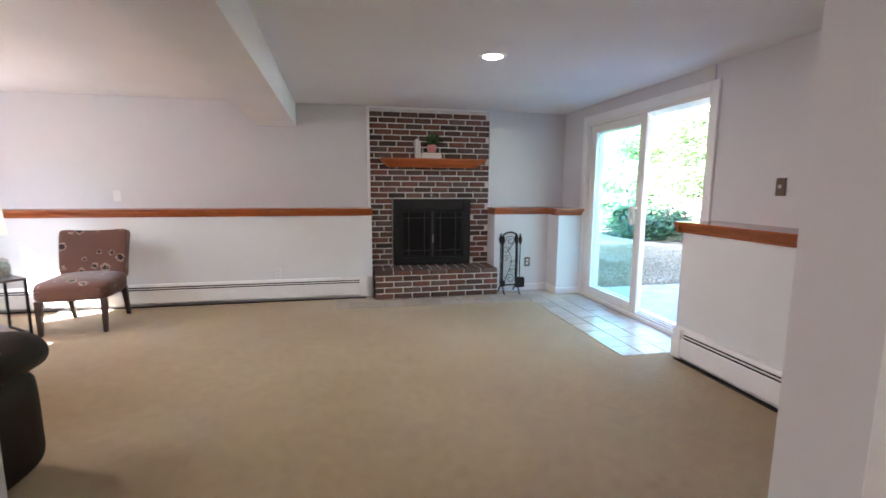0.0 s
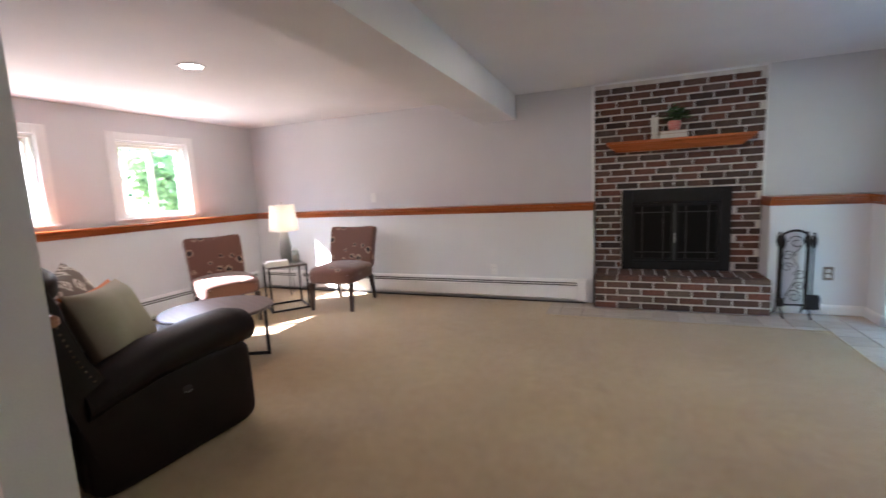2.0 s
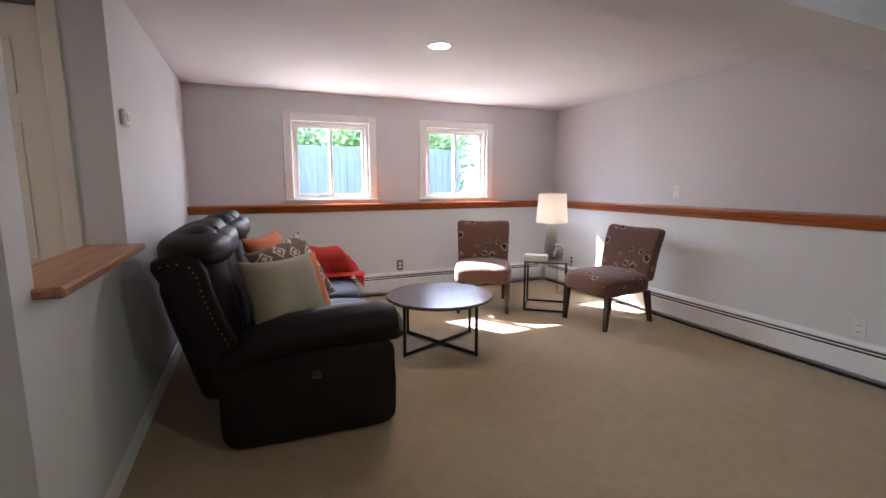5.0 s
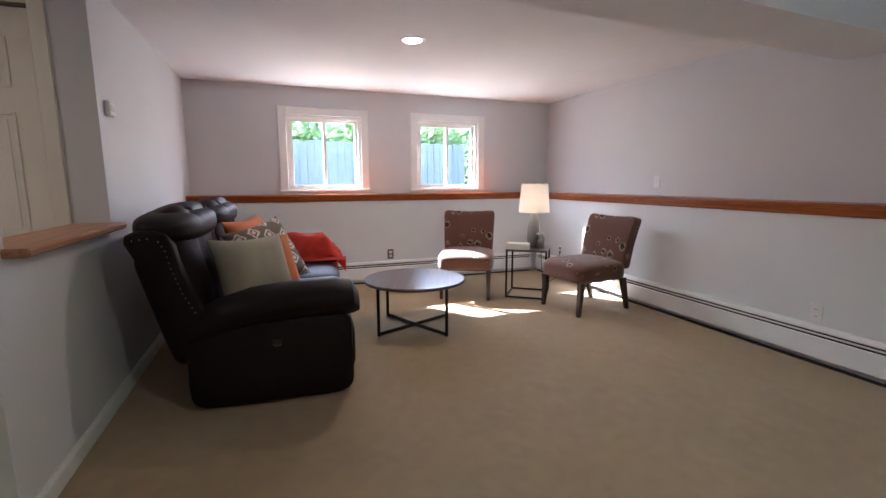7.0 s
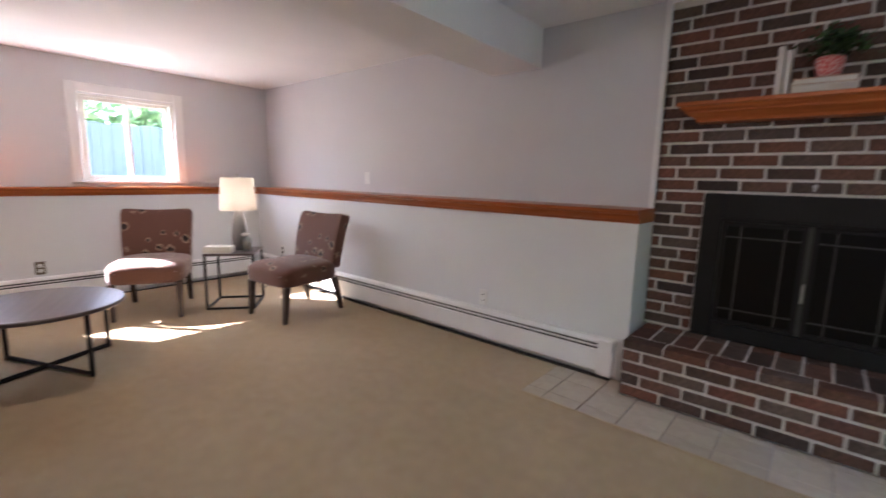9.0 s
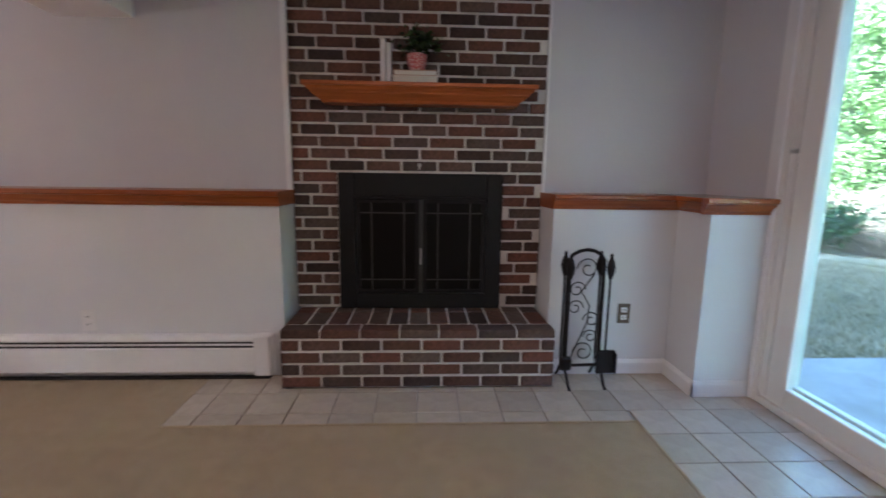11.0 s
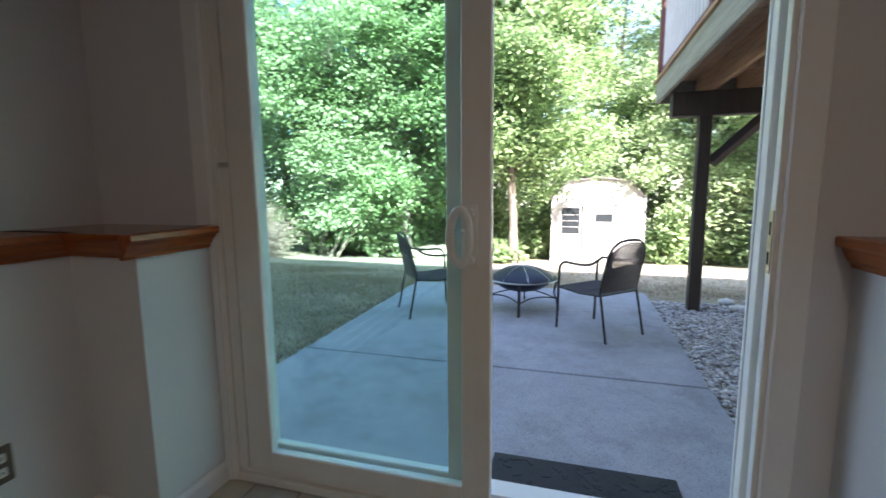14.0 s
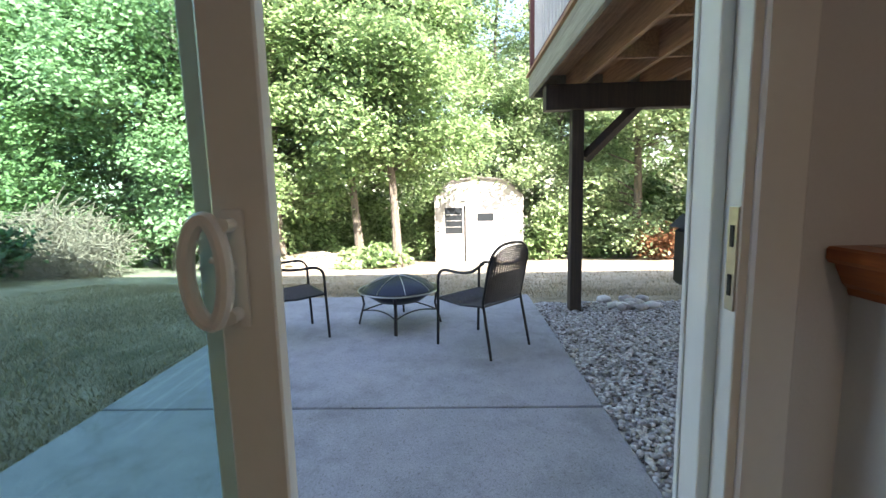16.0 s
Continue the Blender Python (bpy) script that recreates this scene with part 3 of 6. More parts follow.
ledge((XWL - 0.001, YNL, 0), (-0.262 - XWL, 0, 0), (0, -1, 0), YN - YNL - 0.002, M["oak_x"])
ledge((XWL, YS + 0.002, 0), (0, YNL - YS - 0.004, 0), (1, 0, 0), XWL - XW - 0.002, M["oak_y"])
ledge((1.20, YNL, 0), (XEL - 1.20 - 0.0, 0, 0), (0, -1, 0), YN - YNL - 0.002, M["oak_x"])
ledge((XEL, 4.485, 0), (0, YN - 4.485 - 0.004, 0), (-1, 0, 0), XE - XEL - 0.002, M["oak_y"])
ledge((XEL - 0.05, 4.486, 0), (XE - XEL + 0.045, 0, 0), (0, -1, 0), 0.004, M["oak_x"])
ledge((XEL, YS + 0.002, 0), (0, 2.46 - YS - 0.004, 0), (-1, 0, 0), XE - XEL - 0.002, M["oak_y"])
ledge((XEL - 0.05, 2.459, 0), (XE - XEL + 0.045, 0, 0), (0, 1, 0), 0.004, M["oak_x"])
bm = boxes((HALL_W + 0.002, -1.375, YS - 0.18, YS + 0.075, 0.925, 0.957), bevel=0.008)
tagged(linked("half_wall_cap", bm, M["oak_sill"]), "varnished oak cap on the half wall", "sill", "", "structure")


# ---- fireplace ----
BL, BH, BJ = 0.1995, 0.0545, 0.0135
COURSE, UNIT = BH + BJ, BL + BJ
FX0, FX1, FY = -0.266, 1.204, 5.032
HX0, HX1, HY, HZ = -0.247, 1.204, 4.607, 0.322
OP = (-0.012, 0.972, 1.140)   # sides and top of the fire door's frame
fireplace = thing("fireplace", "dark mixed-brick fireplace with a raised hearth and pale joints", "fireplace", (0.47, FY, 0))
tagged(fireplace, kind="structure")
FO = Vector((0.47, FY, 0))


def local(bm, o=FO):
    bmesh.ops.translate(bm, verts=bm.verts, vec=-Vector(o))
    return bm


bm = boxes((FX0, 0.03, FY + 0.006, 5.42, HZ, CEIL - 0.002), (0.93, FX1, FY + 0.006, 5.42, HZ, CEIL - 0.002), (0.03, 0.93, FY + 0.006, 5.42, 1.08, CEIL - 0.002), (HX0 + 0.006, HX1 - 0.006, HY + 0.006, 5.42, 0, HZ - 0.006))
part("mortar_bed", local(bm), M["mortar"], fireplace, "pale grey mortar")
bm = boxes((0.03, 0.05, FY + 0.02, 5.40, HZ, 1.08), (0.91, 0.93, FY + 0.02, 5.40, HZ, 1.08), (0.05, 0.91, 5.38, 5.40, HZ, 1.08), (0.05, 0.91, FY + 0.02, 5.38, HZ - 0.004, HZ + 0.012), (0.05, 0.91, FY + 0.02, 5.38, 1.06, 1.08))
part("firebox", local(bm), M["firebrick"], fireplace, "sooty black firebox")

brick_meshes = {}


def brick_mesh(lx, ly, lz):
    key = (round(lx, 2), round(ly, 2), round(lz, 3))
    if key not in brick_meshes:
        b = bmesh.new()
        box(b, -key[0] / 2, key[0] / 2, -key[1] / 2, key[1] / 2, -key[2] / 2, key[2] / 2, 0.004)
        rr = random.Random(len(brick_meshes))
        for v in b.verts:
            v.co += Vector([rr.uniform(-0.0012, 0.0012) for _ in range(3)])
        me = bpy.data.meshes.new("brick")
        b.to_mesh(me)
        b.free()
        me.materials.append(M["brick"])
        brick_meshes[key] = me
    return brick_meshes[key]


brick_rows = []
rng = random.Random(4)
for c in range(int((CEIL - HZ) / COURSE) + 1):
    z = HZ + BJ + c * COURSE
    if z + BH > CEIL - 0.012:
        break
    spans = [(FX0, OP[0]), (OP[1], FX1)] if z < OP[2] - 0.02 else [(FX0, FX1)]
    start = FX0 - (0.0, UNIT / 2, UNIT * 0.25, UNIT * 0.75)[c % 4]
    for k in range(9):
        a, b = start + k * UNIT, start + k * UNIT + BL
        for s0, s1 in spans:
            p, q = max(a, s0), min(b, s1)
            if q - p > 0.035:
                brick_rows.append(((p + q) / 2, FY + 0.05 - rng.uniform(0, 0.004), z + BH / 2, q - p, 0.10, BH, 0))
for c in range(4):
    z = c * COURSE + 0.004
    start = HX0 - (0.0, UNIT / 2)[c % 2]
    for k in range(9):
        p, q = max(start + k * UNIT, HX0), min(start + k * UNIT + BL, HX1)
        if q - p > 0.035:
            brick_rows.append(((p + q) / 2, HY + 0.05 - rng.uniform(0, 0.003), z + BH / 2, q - p, 0.10, BH, 0))
    for side in (HX0 + 0.05, HX1 - 0.05):
        for k in range(2):
            if HY + 0.11 + k * UNIT + (0.0, 0.1)[c % 2] + BL < FY:
                brick_rows.append((side, HY + 0.11 + BL / 2 + k * UNIT + (0.0, 0.1)[c % 2], z + BH / 2, BL, 0.10, BH, 90))
ztop = HZ - (HZ - 4 * COURSE - 0.002) / 2
htop = HZ - 4 * COURSE - 0.004
for k in range(7):
    p, q = HX0 + k * UNIT * 0.978, HX0 + k * UNIT * 0.978 + BL
    if k == 6:
        q = HX1
    brick_rows.append(((p + q) / 2, HY + 0.048, ztop, q - p, 0.10, htop, 0))
for k in range(13):
    p = HX0 + k * 0.1118
    brick_rows.append((p + 0.05, HY + 0.21, ztop, 0.20, 0.10, htop, 90))
    brick_rows.append((p + 0.05, HY + 0.371, ztop, 0.098, 0.10, htop, 90))


def lay_bricks():
    for x, y, z, lx, ly, lz, turn in brick_rows:
        ob = new("brick", brick_mesh(lx, ly, lz))
        ob.parent = fireplace
        ob.matrix_basis = pose(x - FO.x, y - FO.y, z, rng.uniform(-0.5, 0.5), 0, turn + rng.uniform(-0.5, 0.5))


# black fire doors
FD = thing("fireplace_door", "black metal fireplace doors with dark glass panes", "fireplace door", (0.48, FY, HZ))
FDO = (0.48, FY, HZ)
x0, x1, z0, z1, yf = 0.0, 0.965, HZ + 0.002, 1.138, 4.992
bm = bmesh.new()
box(bm, x0, x0 + 0.095, yf, FY - 0.004, z0, z1, 0.005)
box(bm, x1 - 0.095, x1, yf, FY - 0.004, z0, z1, 0.005)
box(bm, x0 + 0.095, x1 - 0.095, yf + 0.001, FY - 0.004, z1 - 0.135, z1, 0.004)
box(bm, x0 + 0.095, x1 - 0.095, yf + 0.001, FY - 0.004, z0, z0 + 0.09, 0.004)
box(bm, x0 + 0.085, x1 - 0.085, yf - 0.006, yf + 0.004, z1 - 0.15, z1 - 0.135, 0.002)
part("surround", local(bm, FDO), M["door_metal"], FD)
for a, b in ((x0 + 0.1, (x0 + x1) / 2 - 0.012), ((x0 + x1) / 2 + 0.012, x1 - 0.1)):
    zb, zt = z0 + 0.095, z1 - 0.152
    bm = boxes((a, a + 0.022, yf + 0.008, yf + 0.026, zb, zt), (b - 0.022, b, yf + 0.008, yf + 0.026, zb, zt), (a + 0.022, b - 0.022, yf + 0.009, yf + 0.026, zt - 0.022, zt), (a + 0.022, b - 0.022, yf + 0.009, yf + 0.026, zb, zb + 0.022), bevel=0.002)
    leaf = part("door_leaf", local(bm, FDO), M["door_metal"], FD)
    bm = boxes((a + 0.02, b - 0.02, yf + 0.016, yf + 0.02, zb + 0.02, zt - 0.02))
    part("glass_pane", local(bm, FDO), M["door_glass"], leaf)
    bm = boxes((a + 0.085, a + 0.093, yf + 0.010, yf + 0.015, zb + 0.022, zt - 0.022), (b - 0.093, b - 0.085, yf + 0.010, yf + 0.015, zb + 0.022, zt - 0.022), (a + 0.022, b - 0.022, yf + 0.0105, yf + 0.0145, zt - 0.085, zt - 0.078), (a + 0.022, b - 0.022, yf + 0.0105, yf + 0.0145, zb + 0.078, zb + 0.085))
    part("muntin", local(bm, FDO), M["muntin"], leaf)
bm = boxes(((x0 + x1) / 2 - 0.012, (x0 + x1) / 2 + 0.012, yf + 0.004, yf + 0.02, z0 + 0.095, z1 - 0.152), bevel=0.003)
part("centre_bar", local(bm, FDO), M["muntin"], FD)
bm = bmesh.new()
rod(bm, ((x0 + x1) / 2, yf - 0.02, 0.62), ((x0 + x1) / 2, yf + 0.006, 0.62), 0.005)
box(bm, (x0 + x1) / 2 - 0.006, (x0 + x1) / 2 + 0.006, yf - 0.026, yf - 0.018, 0.60, 0.70, 0.003)
part("handle", local(bm, FDO), M["steel"], FD)
bm = bmesh.new()
rod(bm, (0.47, FY - 0.02, 1.185), (0.47, FY + 0.01, 1.185), 0.012)
rod(bm, (0.47, FY - 0.018, 1.16), (0.47, FY - 0.018, 1.19), 0.006)
dk = thing("damper_knob", "small pale metal damper knob in the brickwork", "knob", (0.47, FY, 1.185))
part("knob", local(bm, (0.47, FY, 1.185)), M["steel"], dk, smooth=True)

# mantel
bm = bmesh.new()
prof = [(0.115, 1.515), (0.125, 1.530), (0.150, 1.548), (0.168, 1.560), (0.170, 1.568), (0.186, 1.580), (0.190, 1.586), (0.196, 1.592)]
rings = []
for d, z in prof:
    a, b, yy = 0.004 - d, 0.955 + d, FY - d
    rings.append([bm.verts.new(v) for v in ((a + 0.05, FY - 0.002, z), (a + 0.05, yy, z), (b - 0.05, yy, z), (b - 0.05, FY - 0.002, z))])
for A, B in zip(rings, rings[1:]):
    for k in range(4):
        bm.faces.new((A[k], A[(k + 1) % 4], B[(k + 1) % 4], B[k]))
bm.faces.new(rings[0])
bm.faces.new(rings[-1])
mantel = thing("mantel_shelf", "orange oak mantel shelf with a moulded edge on the bricks", "shelf", (0.48, FY, 1.515))
part("crown_moulding", local(bm, (0.48, FY, 1.515)), M["oak_mantel"], mantel)
bm = boxes((-0.151, 1.110, FY - 0.209, FY - 0.002, 1.5925, 1.6135), bevel=0.003)
part("shelf_board", local(bm, (0.48, FY, 1.515)), M["oak_mantel"], mantel)


# ---- windows ----
def slide_window(i, y0, y1):
    zt, zs = 1.998, 1.085
    w = thing("window_%d" % i, "white vinyl sliding basement window in a white casing", "window", (XW, (y0 + y1) / 2, zs))
    tagged(w, kind="structure")
    O = (XW, (y0 + y1) / 2, zs)
    bm = bmesh.new()
    cw = 0.088
    box(bm, XW - 0.005, XW + 0.018, y0, y0 + cw, zs, zt, 0.004)
    box(bm, XW - 0.005, XW + 0.018, y1 - cw, y1, zs, zt, 0.004)
    box(bm, XW - 0.005, XW + 0.017, y0 + cw, y1 - cw, zt - cw, zt, 0.004)
    part("casing", local(bm, O), M["trim"], w)
    part("stool", local(boxes((XW - 0.06, XW + 0.04, y0 - 0.012, y1 + 0.012, zs - 0.02, zs - 0.0005), bevel=0.004), O), M["trim"], w)
    part("apron", local(boxes((XW + 0.001, XW + 0.016, y0 + 0.006, y1 - 0.006, zs - 0.048, zs - 0.021), bevel=0.003), O), M["trim"], w)
    a, b, c, d = y0 + cw + 0.001, y1 - cw - 0.001, zs + 0.001, zt - cw - 0.001
    bm = boxes((XW - 0.13, XW - 0.02, a, a + 0.03, c, d), (XW - 0.13, XW - 0.02, b - 0.03, b, c, d), (XW - 0.13, XW - 0.02, a + 0.03, b - 0.03, d - 0.03, d), (XW - 0.13, XW - 0.02, a + 0.03, b - 0.03, c, c + 0.02))
    fr = part("window_frame", local(bm, O), M["vinyl"], w)
    mid = (a + b) / 2
    for k, (p, q, xx) in enumerate(((a + 0.03, mid + 0.016, XW - 0.062), (mid - 0.016, b - 0.03, XW - 0.098))):
        s, zb, zc = 0.032, c + 0.021, d - 0.031
        bm = boxes((xx - 0.015, xx + 0.015, p, p + s, zb, zc), (xx - 0.015, xx + 0.015, q - s, q, zb, zc), (xx - 0.014, xx + 0.014, p + s, q - s, zc - s, zc), (xx - 0.014, xx + 0.014, p + s, q - s, zb, zb + s), bevel=0.002)
        sash = part("sash", local(bm, O), M["vinyl"], w)
        g = part("pane", local(boxes((xx - 0.003, xx + 0.003, p + s, q - s, zb + s, zc - s)), O), M["pane"], sash)
        g.visible_shadow = False


for i, (a, b) in enumerate(WINDOWS, 1):
    slide_window(i, a, b)

# sliding patio door, its inner panel pushed open
SD = (XE, (SL0 + SL1) / 2, 0)
sd = thing("door_1", "white vinyl sliding patio door standing half open", "sliding door", SD)
tagged(sd, kind="structure")
bm = bmesh.new()
for y0, y1 in ((2.556, SL0 + 0.004), (SL1 - 0.004, 4.532)):
    box(bm, XE - 0.022, XE + 0.002, y0, y1, 0.0 if y0 < 3 else 1.036, 2.095, 0.005)
box(bm, XE - 0.022, XE + 0.002, SL1 - 0.004, 4.484, 0, 1.036, 0.003)
box(bm, XE - 0.021, XE + 0.002, SL0 + 0.004, SL1 - 0.004, 2.016, 2.095, 0.004)
part("casing", local(bm, SD), M["trim"], sd)
bm = bmesh.new()
box(bm, XE - 0.012, OUTE + 0.026, SL0 - 0.012, SL0 - 0.005, 0.0, SLTOP)
box(bm, XE - 0.012, OUTE + 0.03, SL1 - 0.03, SL1, 0.0, SLTOP)
box(bm, XE - 0.012, OUTE + 0.03, SL0 - 0.004, SL1 - 0.03, SLTOP - 0.04, SLTOP)
for a, b, c in ((-0.012, 0.020, 0.019), (0.074, 0.086, 0.018), (0.087, 0.16, -0.002), (0.185, 0.2, 0.0)):
    box(bm, XE + a, XE + b, SL0 - 0.006, SL0 + c, 0.053, SLTOP - 0.041, 0.002)
part("door_frame", local(bm, SD), M["vinyl"], sd)
bm = bmesh.new()
box(bm, XE - 0.012, OUTE + 0.05, SL0 - 0.004, SL1 - 0.03, 0.0, 0.035, 0.004)
for k in range(3):
    box(bm, XE + 0.01 + k * 0.05, XE + 0.018 + k * 0.05, SL0 - 0.004, SL1 - 0.03, 0.035, 0.052, 0.002)
part("threshold", local(bm, SD), M["vinyl"], sd)


def door_panel(name, xx, y0, y1, sl, sr, label):
    zb, zt = 0.053, SLTOP - 0.042
    bm = boxes((xx - 0.02, xx + 0.02, y0, y0 + sr, zb, zt), (xx - 0.02, xx + 0.02, y1 - sl, y1, zb, zt), (xx - 0.019, xx + 0.019, y0 + sr, y1 - sl, zt - 0.085, zt), (xx - 0.019, xx + 0.019, y0 + sr, y1 - sl, zb, zb + 0.085), bevel=0.004)
    p = part(name, local(bm, SD), M["vinyl"], sd, label)
    g = part("pane", local(boxes((xx - 0.004, xx + 0.004, y0 + sr, y1 - sl, zb + 0.085, zt - 0.085)), SD), M["pane"], p)
    g.visible_shadow = False
    return p


inner = door_panel("sliding_panel", XE + 0.022, 3.405, 4.385, 0.11, 0.098, "sliding glass panel pushed open")
outer = door_panel("fixed_panel", XE + 0.085, 3.465, 4.43, 0.12, 0.105, "fixed glass panel behind the sliding one")
bm = bmesh.new()
hy, hz, hx = 3.495, 1.015, XE + 0.002
loop = [(hx - 0.038, hy + 0.035 * math.cos(a) * (1 if math.cos(a) > 0 else 0.8), hz + 0.085 * math.sin(a)) for a in [2 * math.pi * k / 28 for k in range(28)]]
tube(bm, loop, 0.014, 10, True)
box(bm, hx - 0.012, hx - 0.001, hy - 0.05, hy - 0.012, hz - 0.1, hz + 0.1, 0.005, 2)
rod(bm, (hx - 0.04, hy - 0.03, hz + 0.075), (hx - 0.002, hy - 0.03, hz + 0.075), 0.012)
rod(bm, (hx - 0.04, hy - 0.03, hz - 0.075), (hx - 0.002, hy - 0.03, hz - 0.075), 0.012)
rod(bm, (hx - 0.012, hy - 0.035, hz), (hx - 0.03, hy + 0.0, hz + 0.02), 0.005)
part("pull_handle", local(bm, SD), M["vinyl"], inner, "white pull handle with a latch", True)
bm = boxes((XE - 0.009, XE + 0.016, SL0 + 0.0185, SL0 + 0.022, 0.93, 1.10), bevel=0.001)
sp = part("strike_plate", local(bm, SD), M["brass"], sd, "worn pale metal strike plate")
part("slot", local(boxes((XE - 0.001, XE + 0.008, SL0 + 0.0215, SL0 + 0.0235, 1.035, 1.07), (XE - 0.001, XE + 0.008, SL0 + 0.0215, SL0 + 0.0235, 0.955, 0.99)), SD), M["dark_gap"], sp)
bm = boxes((XE + 0.0, XE + 0.014, SL1 - 0.072, SL1 - 0.031, 0.055, 1.25), (XE - 0.002, XE + 0.016, SL1 - 0.07, SL1 - 0.031, 1.27, SLTOP - 0.042))
part("stop_strip", local(bm, SD), M["vinyl"], sd)


# ---- tiles and fixtures of the room ----
tile_floor = structure("tile_floor", boxes((-0.68, 1.51, 4.25, 4.61, -0.12, -0.010), (-0.68, HX0, 4.61, YNL, -0.12, -0.010), (HX1, 1.51, 4.61, YNL, -0.12, -0.010), (1.51, OUTE, 2.52, YNL, -0.12, -0.010)), M["grout"], "square beige floor tiles with grey grout by hearth and door", "tile floor")


def lay_tiles():
    pitch, gap, cache = 0.2045, 0.0045, {}
    row4, row5 = 3.735 + 3 * pitch, 3.735 + 4 * pitch
    regions = ((-0.678, 1.494, 4.252, row4), (1.512, XE - 0.01, 2.522, row4), (-0.678, XE - 0.01, row4, row5),
               (-0.678, HX0 - 0.003, row5, YNL), (HX0 - 0.003, HX1 + 0.003, row5, 4.602), (HX1 + 0.003, XE - 0.01, row5, YNL))
    for i in range(16):
        for j in range(14):
            x0 = 1.70 + (i - 12) * pitch
            y0 = 3.735 + (j - 6) * pitch
            x1, y1 = x0 + pitch - gap, y0 + pitch - gap
            for a, b, c, d in regions:
                p, q, r, s = max(x0, a), min(x1, b), max(y0, c), min(y1, d)
                if q - p < 0.01 or s - r < 0.01 or (p > XEL - 0.001 and r > 4.484):
                    continue
                key = (round(q - p, 3), round(s - r, 3))
                if key not in cache:
                    b2 = bmesh.new()
                    box(b2, -key[0] / 2, key[0] / 2, -key[1] / 2, key[1] / 2, -0.010, 0.0, 0.0018)
                    me = bpy.data.meshes.new("tile")
                    b2.to_mesh(me)
                    b2.free()
                    me.materials.append(M["tile"])
                    cache[key] = me
                ob = new("tile", cache[key])
                ob.parent = tile_floor
                ob.matrix_basis = pose((p + q) / 2, (r + s) / 2, 0.0005 + rng.uniform(0, 0.001), rng.uniform(-0.12, 0.12), rng.uniform(-0.12, 0.12), 0)


structure("carpet_edge", boxes((-0.68, 1.51, 4.238, 4.254, -0.01, 0.003), (1.497, 1.513, 2.52, 4.238, -0.01, 0.003), bevel=0.002), M["carpet"], "bound edge of the tan carpet", "carpet")


def baseboard_heater(label, at, turn, length, slot):
    """White hot-water baseboard heater, its back to the wall at local y = 0 and its front towards -y."""
    h = thing("baseboard_heater", label, "heater", at, turn, "baseboard heaters")
    L, K = length, 1.15
    prism_rows = [(0.0, 0.215), (-0.045, 0.215), (-0.060, 0.200), (-0.060, 0.192), (-0.052, 0.192), (-0.045, 0.205), (0.0, 0.205)]
    bm = bmesh.new()
    prism(bm, [(a, z * K) for a, z in prism_rows], (0, 0, 0), (L, 0, 0), (0, 1, 0))
    part("top_flap", bm, M["heater"], h)
    bm = bmesh.new()
    prism(bm, [(a, z * K) for a, z in [(-0.066, 0.156), (-0.058, 0.162), (-0.056, 0.156), (-0.062, 0.150), (-0.062, 0.05), (-0.048, 0.038), (-0.048, 0.034), (-0.066, 0.044)]], (0.0, 0, 0), (L, 0, 0), (0, 1, 0))
    part("front_cover", bm, M["heater"], h)
    part("back_plate", boxes((0, L, -0.012, -0.001, 0.01, 0.204 * K)), M["heater"], h)
    # heating element, black and raised so its colour gives the slots their shade
    part("shaded_element", boxes((0.03, L - 0.03, -0.046, -0.013, 0.06, 0.232)), M["dark_gap"], h)
    # thin black strip painted in for the shade below the cover
    part("shade_strip", boxes((0.02, L - 0.02, -0.05, -0.013, 0.001, 0.008)), M["dark_gap"], h)
    part("damper", boxes((0.01, L - 0.01, -0.059, -0.055, 0.198, 0.2085)), M["heater"], h)
    for x in slot:
        part("end_cap", boxes((x - 0.045, x + 0.045, -0.071, -0.0005, 0.026, 0.221 * K), bevel=0.006), M["heater"], h)
    return h


baseboard_heater("long white metal baseboard heater under the oak ledge", (-4.58, YNL - 0.002, 0), 0, -0.33 + 4.58, (4.20, 0.6))
baseboard_heater("white metal baseboard heater below the windows", (XWL + 0.002, 0.75, 0), 90, 3.90, (0.05,))
baseboard_heater("short white metal baseboard heater beside the sliding door", (XEL - 0.002, 2.42, 0), -90, 1.70, (0.05,))


def wall_plate(name, label, category, at, turn, kind, mat=None, frame_mat=None):
    p = thing(name, label, category, at, turn)
    part("plate", boxes((-0.036, 0.036, -0.007, 0, -0.058, 0.058), bevel=0.003), frame_mat or M["plastic_white"], p, smooth=False)
    bm = bmesh.new()
    if kind == "outlet":
        for dz in (-0.022, 0.022):
            box(bm, -0.017, 0.017, -0.010, -0.006, dz - 0.014, dz + 0.014, 0.003)
    else:
        box(bm, -0.006, 0.006, -0.018, -0.006, -0.010, 0.014, 0.002)
    f = part("socket" if kind == "outlet" else "toggle", bm, mat or M["plastic_white"], p)
    if kind == "outlet":
        for dx in (-0.006, 0.006):
            for dz in (-0.022, 0.022):
                part("slot", boxes((dx - 0.0015, dx + 0.0015, -0.0105, -0.0095, dz - 0.005, dz + 0.005)), M["dark_gap"], f)
    return p


wall_plate("wall_outlet", "white electric outlet low on the white wall", "outlet", (-1.32, YNL - 0.001, 0.325), 0, "outlet")
wall_plate("wall_outlet", "white outlet with bronze surround beside the fire tools", "outlet", (1.645, YNL - 0.001, 0.362), 0, "outlet", None, M["plate_dark"])
wall_plate("wall_outlet", "white outlet framed in bronze below the windows", "outlet", (XWL + 0.001, 2.75, 0.325), 90, "outlet", None, M["plate_dark"])
wall_plate("wall_outlet", "outlet with a black plug in the corner", "outlet", (-4.13, YNL - 0.001, 0.335), 0, "outlet", M["cable"])
